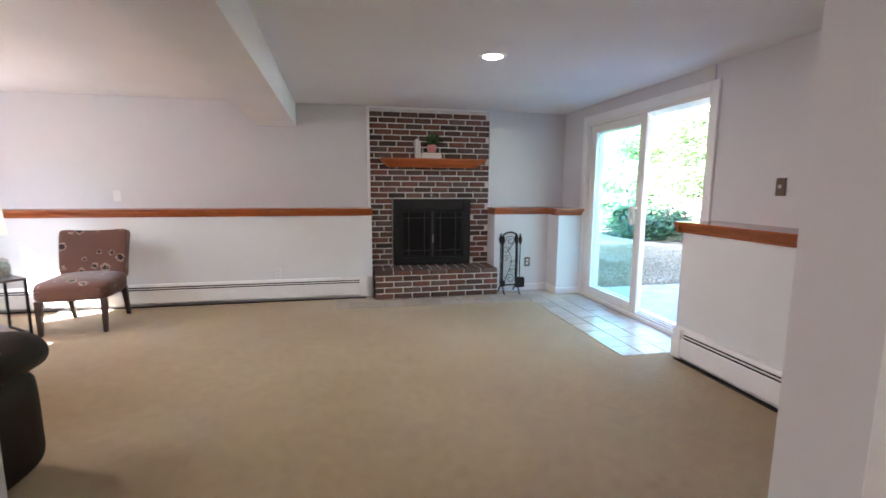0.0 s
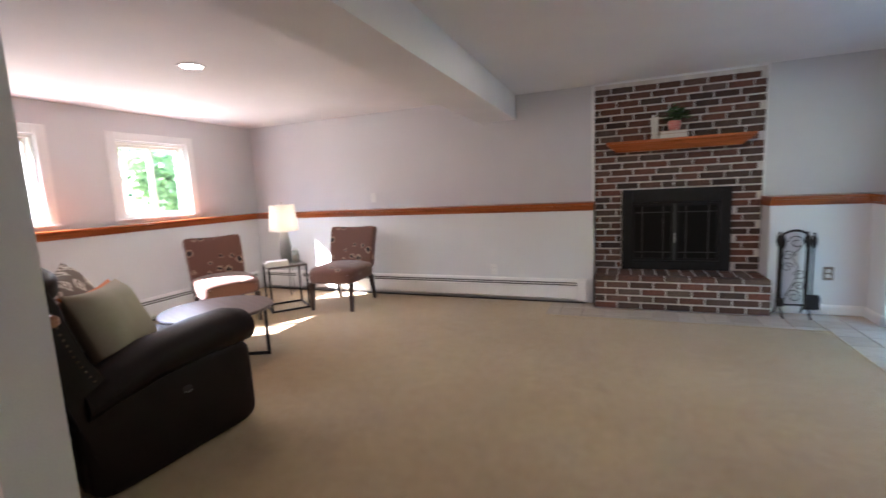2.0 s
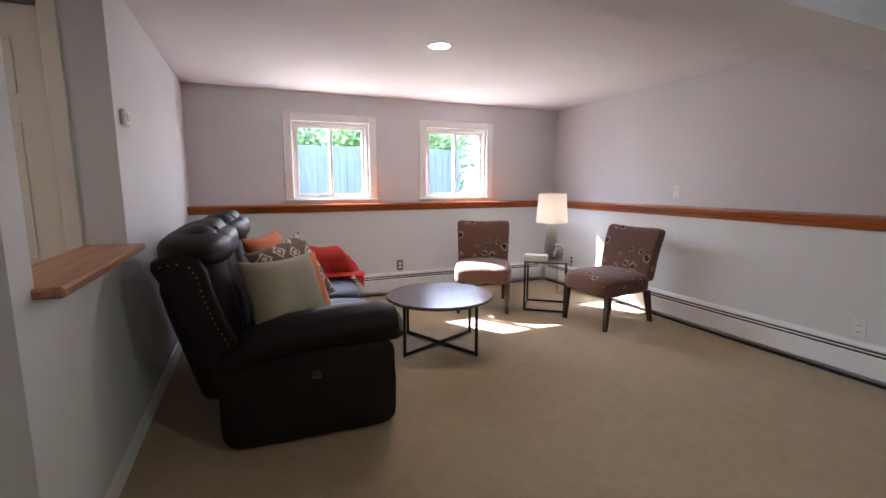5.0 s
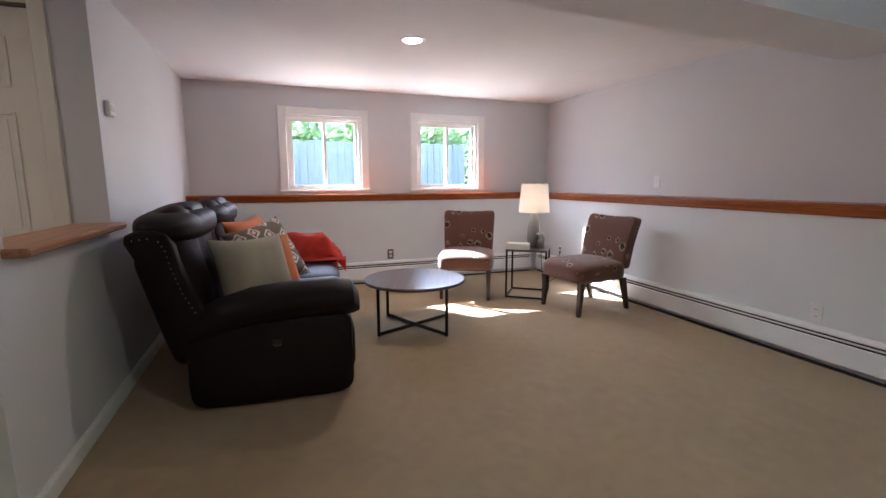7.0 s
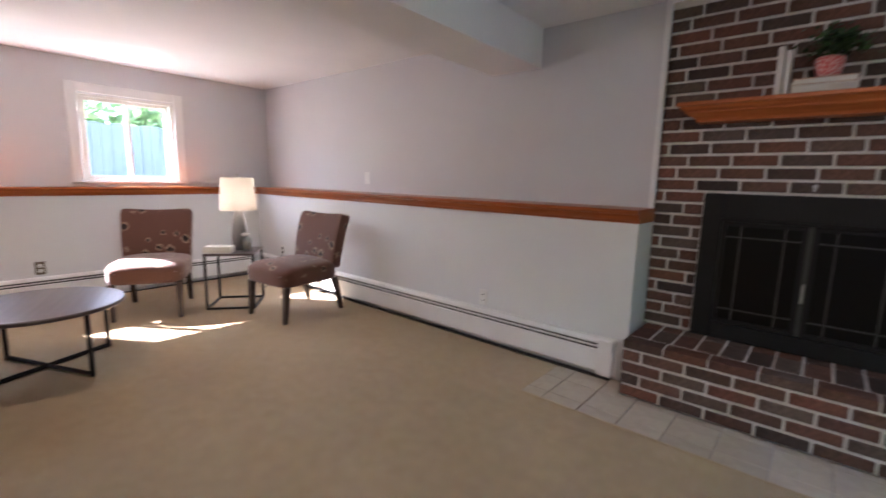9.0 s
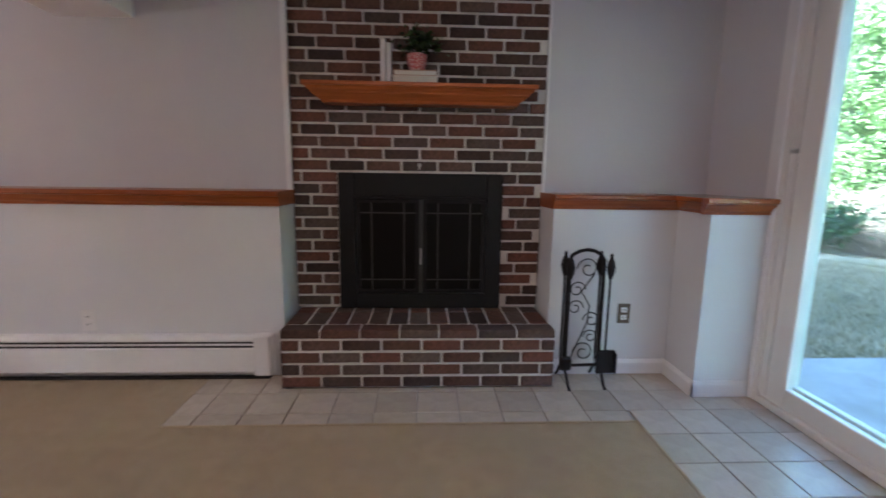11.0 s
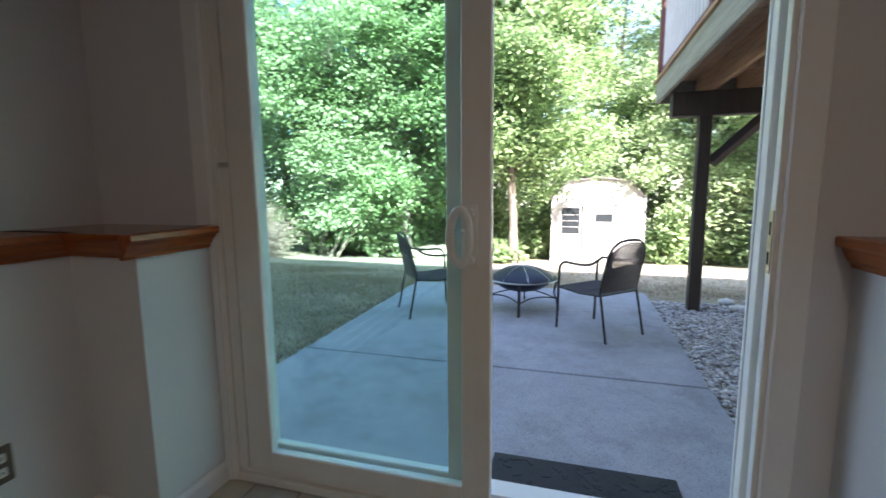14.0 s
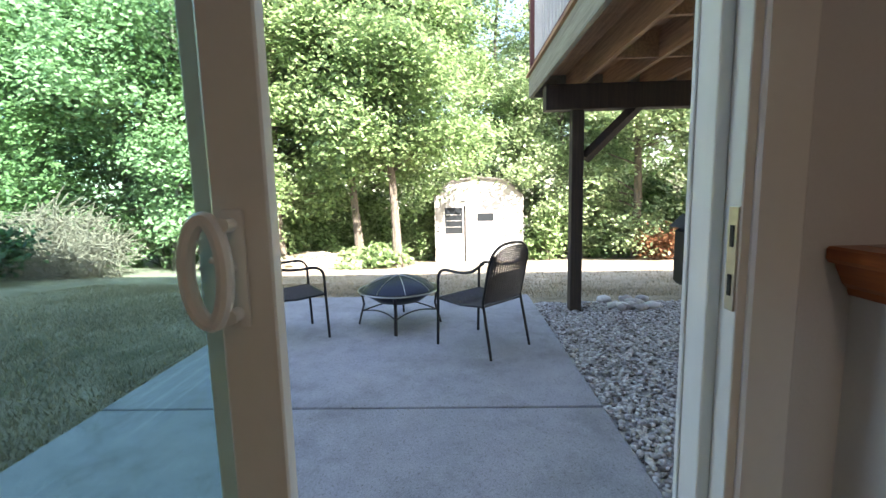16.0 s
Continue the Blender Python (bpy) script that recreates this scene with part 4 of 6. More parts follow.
wall_plate("wall_outlet", "white outlet on the wall behind the sofa", "outlet", (-3.75, YS + 0.001, 0.32), 180, "outlet")
wall_plate("light_switch", "white light switch on the grey wall", "light switch", (-2.958, YN - 0.001, 1.17), 0, "switch")
wall_plate("light_switch", "bronze light switch beside the sliding door", "light switch", (XE - 0.001, 2.0, 1.293), -90, "switch", None, M["plate_dark"])
th = thing("thermostat", "white wall thermostat with a grey display", "thermostat", (-2.56, YS + 0.001, 1.57), 180)
part("housing", boxes((-0.05, 0.05, -0.026, 0, -0.04, 0.04), bevel=0.008), M["plastic_white"], th)
part("display", boxes((-0.028, 0.028, -0.028, -0.0255, -0.012, 0.022)), M["steel"], th)


def cord(label, pts):
    bm = bmesh.new()
    tube(bm, pts, 0.004, 6)
    tagged(linked("power_cord", bm, M["cable"], None, True), label, "cable")


cord("black lamp cord running down to the outlet", [(-3.60, 4.06, 0.505), (-3.68, 4.20, 0.40), (-3.76, 4.28, 0.06), (-3.86, 4.40, 0.012), (-4.0, 4.62, 0.02), (-4.1, 4.72, 0.2), (-4.13, 4.758, 0.31)])
cord("black cord hanging from the outlet behind the sofa", [(-3.75, YS + 0.012, 0.32), (-3.72, YS + 0.10, 0.24), (-3.6, YS + 0.16, 0.10), (-3.45, YS + 0.16, 0.03), (-3.3, YS + 0.18, 0.09), (-3.2, YS + 0.2, 0.25)])


def downlight(x, y, label):
    d = thing("recessed_light", label, "ceiling light", (x, y, CEIL), 0, "recessed lights")
    bm = bmesh.new()
    lathe(bm, [(0.068, -0.003), (0.075, -0.009), (0.094, -0.006), (0.098, -0.001), (0.070, -0.001), (0.068, -0.003)], n=36)
    part("trim_ring", bm, M["trim"], d, smooth=True)
    bm = bmesh.new()
    lathe(bm, [(0, -0.0035), (0.069, -0.0035), (0.069, -0.001), (0, -0.001)], n=36)
    part("lens", bm, M["lens_glow"], d, "bright warm-white lens")


for lx, ly in DOWNLIGHTS:
    downlight(lx, ly, "lit round recessed ceiling light with white trim")
downlight(-1.3, -0.7, "lit warm recessed light in the stair hall")

# panelled door in the stair hall
hd = thing("door_2", "closed cream six-panel door in the stair hall", "door", (HALL_W, 0.0, 0))
tagged(hd, kind="structure")
O = (HALL_W, 0.0, 0)
DY0, DY1 = -0.40, 0.42
bm = boxes((HALL_W - 0.075, HALL_W - 0.035, DY0, DY1, 0.012, 2.02))
rows = []
for a, b in ((DY0 + 0.11, (DY0 + DY1) / 2 - 0.05), ((DY0 + DY1) / 2 + 0.05, DY1 - 0.11)):
    for c, d in ((0.24, 0.78), (0.90, 1.52), (1.64, 1.88)):
        rows.append((a, b, c, d))
door_leaf = part("leaf", local(bm, O), M["door_white"], hd)
for a, b, c, d in rows:
    bm = boxes((HALL_W - 0.0352, HALL_W - 0.029, a, a + 0.014, c, d), (HALL_W - 0.0352, HALL_W - 0.029, b - 0.014, b, c, d), (HALL_W - 0.0352, HALL_W - 0.0292, a + 0.014, b - 0.014, d - 0.014, d), (HALL_W - 0.0352, HALL_W - 0.0292, a + 0.014, b - 0.014, c, c + 0.014), (HALL_W - 0.0352, HALL_W - 0.031, a + 0.035, b - 0.035, c + 0.035, d - 0.035), bevel=0.002)
    part("panel", local(bm, O), M["door_white"], door_leaf)
bm = boxes((HALL_W - 0.03, HALL_W + 0.016, DY1 + 0.006, DY1 + 0.075, 0.0, 2.10), (HALL_W - 0.03, HALL_W + 0.016, DY0 - 0.075, DY0 - 0.006, 0.0, 2.10), (HALL_W - 0.03, HALL_W + 0.0155, DY0 - 0.006, DY1 + 0.006, 2.03, 2.10), bevel=0.004)
part("casing", local(bm, O), M["door_white"], hd)
for zz in (0.25, 1.05, 1.80):
    bm = bmesh.new()
    rod(bm, (HALL_W - 0.028, DY1 + 0.003, zz), (HALL_W - 0.028, DY1 + 0.003, zz + 0.09), 0.006)
    part("hinge", local(bm, O), M["plate_dark"], hd, "dark bronze hinge")
bm = boxes((HALL_E - 0.016, HALL_E + 0.002, -0.35, -0.28, 0, 2.1), (HALL_E - 0.016, HALL_E + 0.002, 0.34, 0.41, 0, 2.1), (HALL_E - 0.016, HALL_E + 0.002, -0.28, 0.34, 2.03, 2.1), bevel=0.004)
tagged(linked("door_casing", bm, M["trim"]), "white door casing in the stair hall", "trim", "", "structure")


# ---- seating ----
def slipper_chair(at, turn, label, group="flowered chairs"):
    """Armless chair that faces its own +x, origin on the floor under its middle."""
    c = thing("slipper_chair", label, "chair", at, turn, group)
    bm = bmesh.new()
    soft_box(bm, -0.27, 0.31, -0.28, 0.28, 0.285, 0.455, 6, 12)
    for v in bm.verts:
        if v.co.z > 0.37:
            v.co.z += 0.022 * math.cos(v.co.y / 0.28 * 1.4) * (1 if v.co.x > -0.2 else 0.3)
        if v.co.x > 0.2:
            v.co.z -= (v.co.x - 0.2) * 0.25 * (v.co.z > 0.4)
    part("seat", bm, M["chair_fabric"], c, "brown fabric seat with daisies", True)
    bm = bmesh.new()
    soft_box(bm, -0.055, 0.055, -0.262, 0.262, 0.0, 0.485, 13, 18)
    for v in bm.verts:
        h = v.co.z / 0.485
        v.co.x -= 0.03 * math.cos(v.co.y / 0.265 * 1.3) * h
        v.co.x += 0.02 * math.sin(h * math.pi)
        v.co.y *= 1 + 0.07 * h
        v.co.z -= 0.012 * math.cos(v.co.y / 0.28 * 1.57) * (h > 0.9)
    bmesh.ops.transform(bm, matrix=pose(-0.245, 0, 0.385, 0, -13, 0), verts=bm.verts)
    part("backrest", bm, M["chair_fabric"], c, "", True)
    for x, y, lean in ((0.255, -0.235, 0.02), (0.255, 0.235, 0.02), (-0.25, -0.225, -0.075), (-0.25, 0.225, -0.075)):
        bm = bmesh.new()
        vs = bmesh.ops.create_cone(bm, cap_ends=True, segments=4, radius1=0.021, radius2=0.034, depth=0.30)["verts"]
        bmesh.ops.transform(bm, matrix=pose(x, y, 0.15, 0, 0, 45), verts=vs)
        for v in vs:
            if v.co.z < 0.1:
                v.co.x += lean
        part("leg", bm, M["dark_wood"], c)
    return c


slipper_chair((-3.785, 3.36, 0), -28, "armless brown chair with daisy fabric facing the coffee table")
slipper_chair((-2.91, 4.175, 0), -84, "armless brown chair with daisy fabric beside the heater")

ct = thing("coffee_table", "round dark walnut coffee table on a black metal cross base", "coffee table", (-2.94, 2.53, 0), -21)
bm = bmesh.new()
lathe(bm, [(0, 0.378), (0.402, 0.378), (0.41, 0.384), (0.41, 0.398), (0.404, 0.403), (0, 0.403)], n=56)
part("tabletop", bm, M["table_top"], ct, "", True)
q = 0.26
for sx, sy in ((-1, -1), (1, -1), (1, 1), (-1, 1)):
    bm = boxes((sx * q - 0.011, sx * q + 0.011, sy * q - 0.011, sy * q + 0.011, 0, 0.377), bevel=0.002)
    part("leg", bm, M["black_metal"], ct)
for s in (1, -1):
    bm = bmesh.new()
    rod(bm, (-q, -q * s, 0.012), (q, q * s, 0.0121 + 0.0002 * s), 0.0145, n=4)
    part("cross_bar", bm, M["black_metal"], ct)
for s in (-1, 1):
    part("top_bar", boxes((-q, q, s * q - 0.01, s * q + 0.01, 0.362, 0.3775)), M["black_metal"], ct)

st = thing("side_table", "square side table with dark top on black metal frame", "side table", (-3.515, 3.94, 0), 52)
w = 0.195
part("tabletop", boxes((-w - 0.012, w + 0.012, -w - 0.012, w + 0.012, 0.478, 0.498), bevel=0.003), M["table_top"], st)
for sx in (-1, 1):
    for sy in (-1, 1):
        part("leg", boxes((sx * w - 0.009, sx * w + 0.009, sy * w - 0.009, sy * w + 0.009, 0, 0.4775)), M["black_metal"], st)
for s in (-1, 1):
    part("floor_bar", boxes((-w + 0.009, w - 0.009, s * w - 0.009, s * w + 0.009, 0.001, 0.018)), M["black_metal"], st)
    part("floor_bar", boxes((s * w - 0.009, s * w + 0.009, -w + 0.009, w - 0.009, 0.0005, 0.0175)), M["black_metal"], st)

TOP = 0.4985
tl = thing("table_lamp", "lit table lamp with grey ceramic base and white drum shade", "lamp", (-3.527, 4.0, TOP))
bm = bmesh.new()
lathe(bm, [(0, 0), (0.052, 0), (0.060, 0.012), (0.068, 0.10), (0.066, 0.17), (0.052, 0.27), (0.036, 0.345), (0.03, 0.36), (0.012, 0.362), (0, 0.362)], n=32)
part("base", bm, M["ceramic"], tl, "", True)
bm = bmesh.new()
rod(bm, (0, 0, 0.36), (0, 0, 0.668), 0.006)
part("stem", bm, M["steel"], tl)
bm = bmesh.new()
lathe(bm, [(0.157, 0.362), (0.135, 0.652), (0.132, 0.652), (0.154, 0.362), (0.157, 0.362)], n=48)
part("shade", bm, M["shade"], tl, "white linen drum shade", True)
bm = bmesh.new()
lathe(bm, [(0, 0.690), (0.008, 0.684), (0.009, 0.672), (0.005, 0.664), (0, 0.664)], n=12)
part("finial", bm, M["steel"], tl, "", True)
bm = boxes(*[(-0.133, 0.133, -0.002, 0.002, 0.640, 0.644), (-0.002, 0.002, -0.133, 0.133, 0.6405, 0.6445)])
part("spider", bm, M["steel"], tl)


def book(at, turn, lx, ly, lz, cover, label, upright=False):
    b = thing("book", label, "book", at, turn)
    if upright:
        part("cover", boxes((0, 0.004, 0, ly, 0, lz), (lx - 0.004, lx, 0, ly, 0, lz), (0.004, lx - 0.004, 0, 0.004, 0, lz)), cover, b)
        part("page_block", boxes((0.0045, lx - 0.0045, 0.006, ly - 0.004, 0.003, lz - 0.004)), M["paper"], b)
    else:
        part("cover", boxes((0, lx, 0, ly, 0, 0.004), (0, lx, 0, ly, lz - 0.004, lz), (0, lx, ly - 0.004, ly, 0.004, lz - 0.004)), cover, b)
        part("page_block", boxes((0.004, lx - 0.004, 0.004, ly - 0.005, 0.0045, lz - 0.0045)), M["paper"], b)
    return b


book((-3.50, 3.655, TOP), 52, 0.235, 0.145, 0.036, M["cover_white"], "thick white book lying on the side table")
book((-3.495, 3.662, TOP + 0.0362), 50, 0.22, 0.135, 0.020, M["cover_white"], "slim white book on top of another")
jar = thing("glass_jar", "clear glass jar filled with seashells and a lid", "jar", (-3.40, 4.0, TOP))
bm = bmesh.new()
lathe(bm, [(0, 0.001), (0.044, 0.001), (0.047, 0.008), (0.047, 0.105), (0.034, 0.125), (0.034, 0.14), (0.031, 0.14), (0.031, 0.124), (0.044, 0.104), (0.044, 0.009), (0, 0.006)], n=24)
g = part("jar", bm, clear_glass("jar_glass", (0.92, 0.94, 0.92), 0.1), jar, "", True)
bm = bmesh.new()
rj = random.Random(8)
for k in range(60):
    a, r = rj.uniform(0, 6.28), 0.034 * math.sqrt(rj.random())
    vs = bmesh.ops.create_icosphere(bm, subdivisions=1, radius=rj.uniform(0.006, 0.010))["verts"]
    bmesh.ops.transform(bm, matrix=pose(r * math.cos(a), r * math.sin(a), 0.018 + 0.072 * (k / 60), rj.uniform(0, 90), 0, 0) @ Matrix.Diagonal((1, 0.7, 1.2, 1)), verts=vs)
tagged(part("shells", bm, M["cork"], jar, "", True), kind="stuff")
bm = bmesh.new()
lathe(bm, [(0, 0.141), (0.037, 0.141), (0.039, 0.15), (0.034, 0.158), (0.012, 0.16), (0.012, 0.172), (0, 0.176)], n=20)
part("lid", bm, M["steel"], jar, "", True)

# sofa: faces +y, its end towards the door
SX0, SX1, SY0, SY1 = -3.80, -1.89, 0.80, 1.90
sofa = thing("reclining_sofa", "dark brown leather two-seat reclining sofa with nailhead trim", "sofa", (SX1 + 0.02, 1.87, 0), -3.5)
SO = (SX1 + 0.0, 1.87, 0)
bm = bmesh.new()
soft_box(bm, SX0 + 0.09, SX1 - 0.09, 1.06, SY1 - 0.06, 0.03, 0.36, 12, 10)
part("base", local(bm, SO), M["leather"], sofa, "", True)


def sofa_arm(x0, x1):
    bm = bmesh.new()
    soft_box(bm, x0 + 0.045, x1 - 0.045, 1.04, SY1 - 0.035, 0.012, 0.47, 9, 12, 0.015)
    path = [(1.06, 0.43), (1.18, 0.48), (1.35, 0.525), (1.6, 0.55), (1.78, 0.553), (1.87, 0.54), (1.905, 0.515)]
    cx = (x0 + x1) / 2
    n = 20
    rr = [0.10, 0.118, 0.126, 0.130, 0.130, 0.114, 0.07]
    rings = []
    for (yy, zz), r in zip(path, rr):
        rings.append([bm.verts.new((cx + math.cos(2 * math.pi * k / n) * r * 1.05, yy, zz + math.sin(2 * math.pi * k / n) * r * 0.8)) for k in range(n)])
    for A, B in zip(rings, rings[1:]):
        for k in range(n):
            bm.faces.new((A[k], A[(k + 1) % n], B[(k + 1) % n], B[k]))
    bm.faces.new(rings[0])
    bm.faces.new(rings[-1][::-1])
    part("arm", local(bm, SO), M["leather"], sofa, "", True)


sofa_arm(SX1 - 0.25, SX1)
sofa_arm(SX0, SX0 + 0.25)
mid = (SX0 + SX1) / 2
for a, b in ((SX0 + 0.23, mid - 0.004), (mid + 0.004, SX1 - 0.23)):
    bm = bmesh.new()
    soft_box(bm, a, b, 1.12, SY1 - 0.02, 0.30, 0.50, 5, 14, 0.03)
    part("seat_cushion", local(bm, SO), M["leather"], sofa, "", True)
    bm = bmesh.new()
    soft_box(bm, a, b, SY1 - 0.10, SY1 + 0.0, 0.07, 0.33, 6, 10, 0.03)
    part("footrest", local(bm, SO), M["leather"], sofa, "", True)
for a, b in ((SX0 + 0.115, mid - 0.002), (mid + 0.002, SX1 - 0.115)):
    bm = bmesh.new()
    soft_box(bm, a, b, -0.15, 0.15, 0.0, 0.66, 3.6, 18, 0.02)
    for v in bm.verts:
        u = (v.co.x - (a + b) / 2) / (b - a)
        if v.co.y > 0 or v.co.z > 0.45:
            groove = math.exp(-((abs(u) - 0.20) / 0.022) ** 2)
            v.co.y -= 0.028 * groove * (v.co.y > 0)
            v.co.z -= 0.020 * groove * (v.co.z > 0.5)
        v.co.y += 0.05 * (v.co.z > 0.4) * (v.co.z - 0.4) / 0.26
    bmesh.ops.transform(bm, matrix=pose(0, 1.04, 0.40, 14, 0, 0), verts=bm.verts)
    part("back_cushion", local(bm, SO), M["leather"], sofa, "tufted leather back cushion", True)


for a, b in ((SX0 + 0.06, mid - 0.003), (mid + 0.003, SX1 - 0.06)):
    bm = bmesh.new()
    soft_box(bm, a, b, 0.80, 1.115, 0.85, 1.03, 2.8, 22, 0.015)
    for v in bm.verts:
        u = (v.co.x - (a + b) / 2) / (b - a)
        groove = math.exp(-((abs(u) - 0.20) / 0.035) ** 2)
        v.co.z -= 0.010 * groove * (v.co.z > 0.95)
    part("head_roll", local(bm, SO), M["leather"], sofa, "padded leather head roll with sewn channels", True)


def wing(x0, x1, out):
    """Side wing of the sofa's back, with a row of nailheads along its edge."""
    outline = [(1.10, 0.02), (1.05, 0.34), (0.975, 0.55), (0.885, 0.76), (0.822, 0.885), (0.828, 0.925), (0.875, 0.945), (0.955, 0.948), (1.005, 0.925), (1.03, 0.865), (1.05, 0.76), (1.09, 0.63), (1.135, 0.535), (1.18, 0.45), (1.24, 0.36), (1.26, 0.02)]
    bm = bmesh.new()
    prism(bm, outline, (x0, 0, 0), (x1 - x0, 0, 0), (0, 1, 0))
    bmesh.ops.bevel(bm, geom=list(bm.edges), offset=0.016, segments=3, affect="EDGES", profile=0.6)
    wg = part("wing", local(bm, SO), M["leather"], sofa, "", True)
    bm = bmesh.new()
    line = [(0.862, 0.9), (0.925, 0.908), (0.97, 0.892), (0.995, 0.845), (1.012, 0.76), (1.052, 0.635), (1.10, 0.535), (1.135, 0.47)]
    for (y0, z0), (y1, z1) in zip(line, line[1:]):
        k = max(1, int(math.hypot(y1 - y0, z1 - z0) / 0.026))
        for i in range(k):
            vs = bmesh.ops.create_icosphere(bm, subdivisions=1, radius=0.005)["verts"]
            bmesh.ops.translate(bm, verts=vs, vec=(out, y0 + (y1 - y0) * i / k, z0 + (z1 - z0) * i / k))
    tagged(part("nailheads", local(bm, SO), M["nail"], wg, "dull bronze nailheads", True), kind="stuff")


wing(SX1 - 0.12, SX1 - 0.049, SX1 - 0.049)
wing(SX0 + 0.049, SX0 + 0.12, SX0 + 0.049)
bm = bmesh.new()
soft_box(bm, SX0 + 0.125, SX1 - 0.125, -0.05, 0.05, 0, 0.68, 8, 8)
bmesh.ops.transform(bm, matrix=pose(0, 1.02, 0.20, 15, 0, 0), verts=bm.verts)
part("back_panel", local(bm, SO), M["leather"], sofa, "", True)
bm = bmesh.new()
soft_box(bm, SX1 - 0.054, SX1 - 0.040, 1.445, 1.495, 0.322, 0.358, 4, 6)
lever = part("recliner_latch", local(bm, SO), M["dark_gap"], sofa, "recessed recliner latch", True)
bm = bmesh.new()
tube(bm, [(SX1 - 0.040, 1.45, 0.332), (SX1 - 0.034, 1.47, 0.326), (SX1 - 0.040, 1.492, 0.328)], 0.004, 6)
part("pull", local(bm, SO), M["muntin"], lever, "small metal pull", True)


def cushion(at, rot, size, mat, label, thick=0.15, spin=0, name="throw_pillow"):
    bm = bmesh.new()
    n = 16
    grid = [[[], []] for _ in range(n + 1)]
    for s in (0, 1):
        for i in range(n + 1):
            row = []
            for j in range(n + 1):
                u, v = i / n * 2 - 1, j / n * 2 - 1
                pinch = 1 - 0.11 * (1 - abs(u) ** 2) * abs(v) ** 3
                pinch2 = 1 - 0.11 * (1 - abs(v) ** 2) * abs(u) ** 3
                t = (max(0, 1 - u ** 4) * max(0, 1 - v ** 4)) ** 0.65
                row.append(bm.verts.new((u * size / 2 * pinch2, v * size / 2 * pinch, (1 if s else -1) * (thick / 2 * t + 0.004) + 0.01 * noise.noise(Vector((u * 1.7, v * 1.7, s + size * 9))))))
            grid[i][s] = row
    for s in (0, 1):
        for i in range(n):
            for j in range(n):
                bm.faces.new((grid[i][s][j], grid[i + 1][s][j], grid[i + 1][s][j + 1], grid[i][s][j + 1]))
    for i in range(n):
        for a, b in (((i, 0), (i + 1, 0)), ((i, n), (i + 1, n)), ((0, i), (0, i + 1)), ((n, i), (n, i + 1))):
            bm.faces.new((grid[a[0]][0][a[1]], grid[b[0]][0][b[1]], grid[b[0]][1][b[1]], grid[a[0]][1][a[1]]))
    bmesh.ops.transform(bm, matrix=Matrix.Rotation(radians(spin), 4, "Z"), verts=bm.verts)
    ob = linked(name, bm, mat, None, True, 60)
    ob.matrix_basis = pose(*at, *rot)
    return tagged(ob, label, "cushion", "sofa cushions")


cushion((-2.25, 1.375, 0.665), (68, 0, 122), 0.43, M["sage"], "sage-grey velvet cushion leaning inside the sofa arm", 0.19, 0)
cushion((-2.40, 1.435, 0.645), (68, 0, 122), 0.42, M["orange"], "burnt orange cushion behind the sage one", 0.14, 2)
cushion((-2.64, 1.44, 0.70), (62, 0, 128), 0.46, M["ikat"], "taupe and cream ikat cushion on the sofa", 0.16, 12)
cushion((-2.95, 1.355, 0.73), (62, 0, 150), 0.43, M["orange"], "orange cushion beside the ikat one", 0.13, 3)
# red throw draped over the far arm
bm = bmesh.new()
n, mth = 26, 18
rowsv = []
for i in range(n + 1):
    s = i / n
    a = -0.35 + s * 3.7
    row = []
    for j in range(mth + 1):
        v = j / mth
        yy = 1.06 + v * 0.87 + 0.03 * math.sin(s * 5 + 1)
        cx, cz = SX0 + 0.125, 0.555
        r = 0.2 + 0.028 * noise.noise(Vector((s * 5, v * 6, 2))) + 0.010 * math.sin(v * 24 + s * 3)
        x, z = cx + math.cos(a) * r, cz + math.sin(a) * r * 0.85
        if v > 0.84:
            z -= (v - 0.84) * 1.1
        if a > math.pi:
            z -= (a - math.pi) * 0.25
        if a < 0:
            x, z = cx + 0.16 + (-a) * 0.5, 0.53 - (-a) * 0.02
        row.append(bm.verts.new((x, yy, z)))
    rowsv.append(row)
for i in range(n):
    for j in range(mth):
        bm.faces.new((rowsv[i][j], rowsv[i + 1][j], rowsv[i + 1][j + 1], rowsv[i][j + 1]))
bmesh.ops.solidify(bm, geom=bm.faces, thickness=0.012)
bmesh.ops.transform(bm, matrix=pose(SX1 + 0.02, 1.87, 0, 0, 0, -3.5) @ Matrix.Translation(-Vector(SO)), verts=bm.verts)
tagged(linked("throw_blanket", bm, M["red"], None, True, 60), "red knitted throw draped over the sofa arm", "blanket")

# ---- on the mantel ----
MZ = 1.6135
book((0.262, 4.87, MZ), 0, 0.026, 0.14, 0.225, M["cover_white"], "white book standing upright on the mantel", True)
book((0.296, 4.87, MZ), 0, 0.020, 0.13, 0.205, M["cover_white"], "slim white book standing beside a taller one", True)
book((0.325, 4.865, MZ), 0, 0.245, 0.15, 0.040, M["paper"], "cream book lying flat on the mantel")
book((0.330, 4.868, MZ + 0.0405), 0, 0.235, 0.145, 0.030, M["cover_tan"], "tan book stacked on a cream one")
PZ = MZ + 0.071
pot = thing("potted_plant", "small green plant in a pink patterned pot on books", "plant", (0.455, 4.925, PZ))
bm = bmesh.new()
lathe(bm, [(0, 0), (0.036, 0), (0.046, 0.012), (0.055, 0.05), (0.056, 0.082), (0.051, 0.09), (0.048, 0.082), (0.0, 0.078)], n=28)


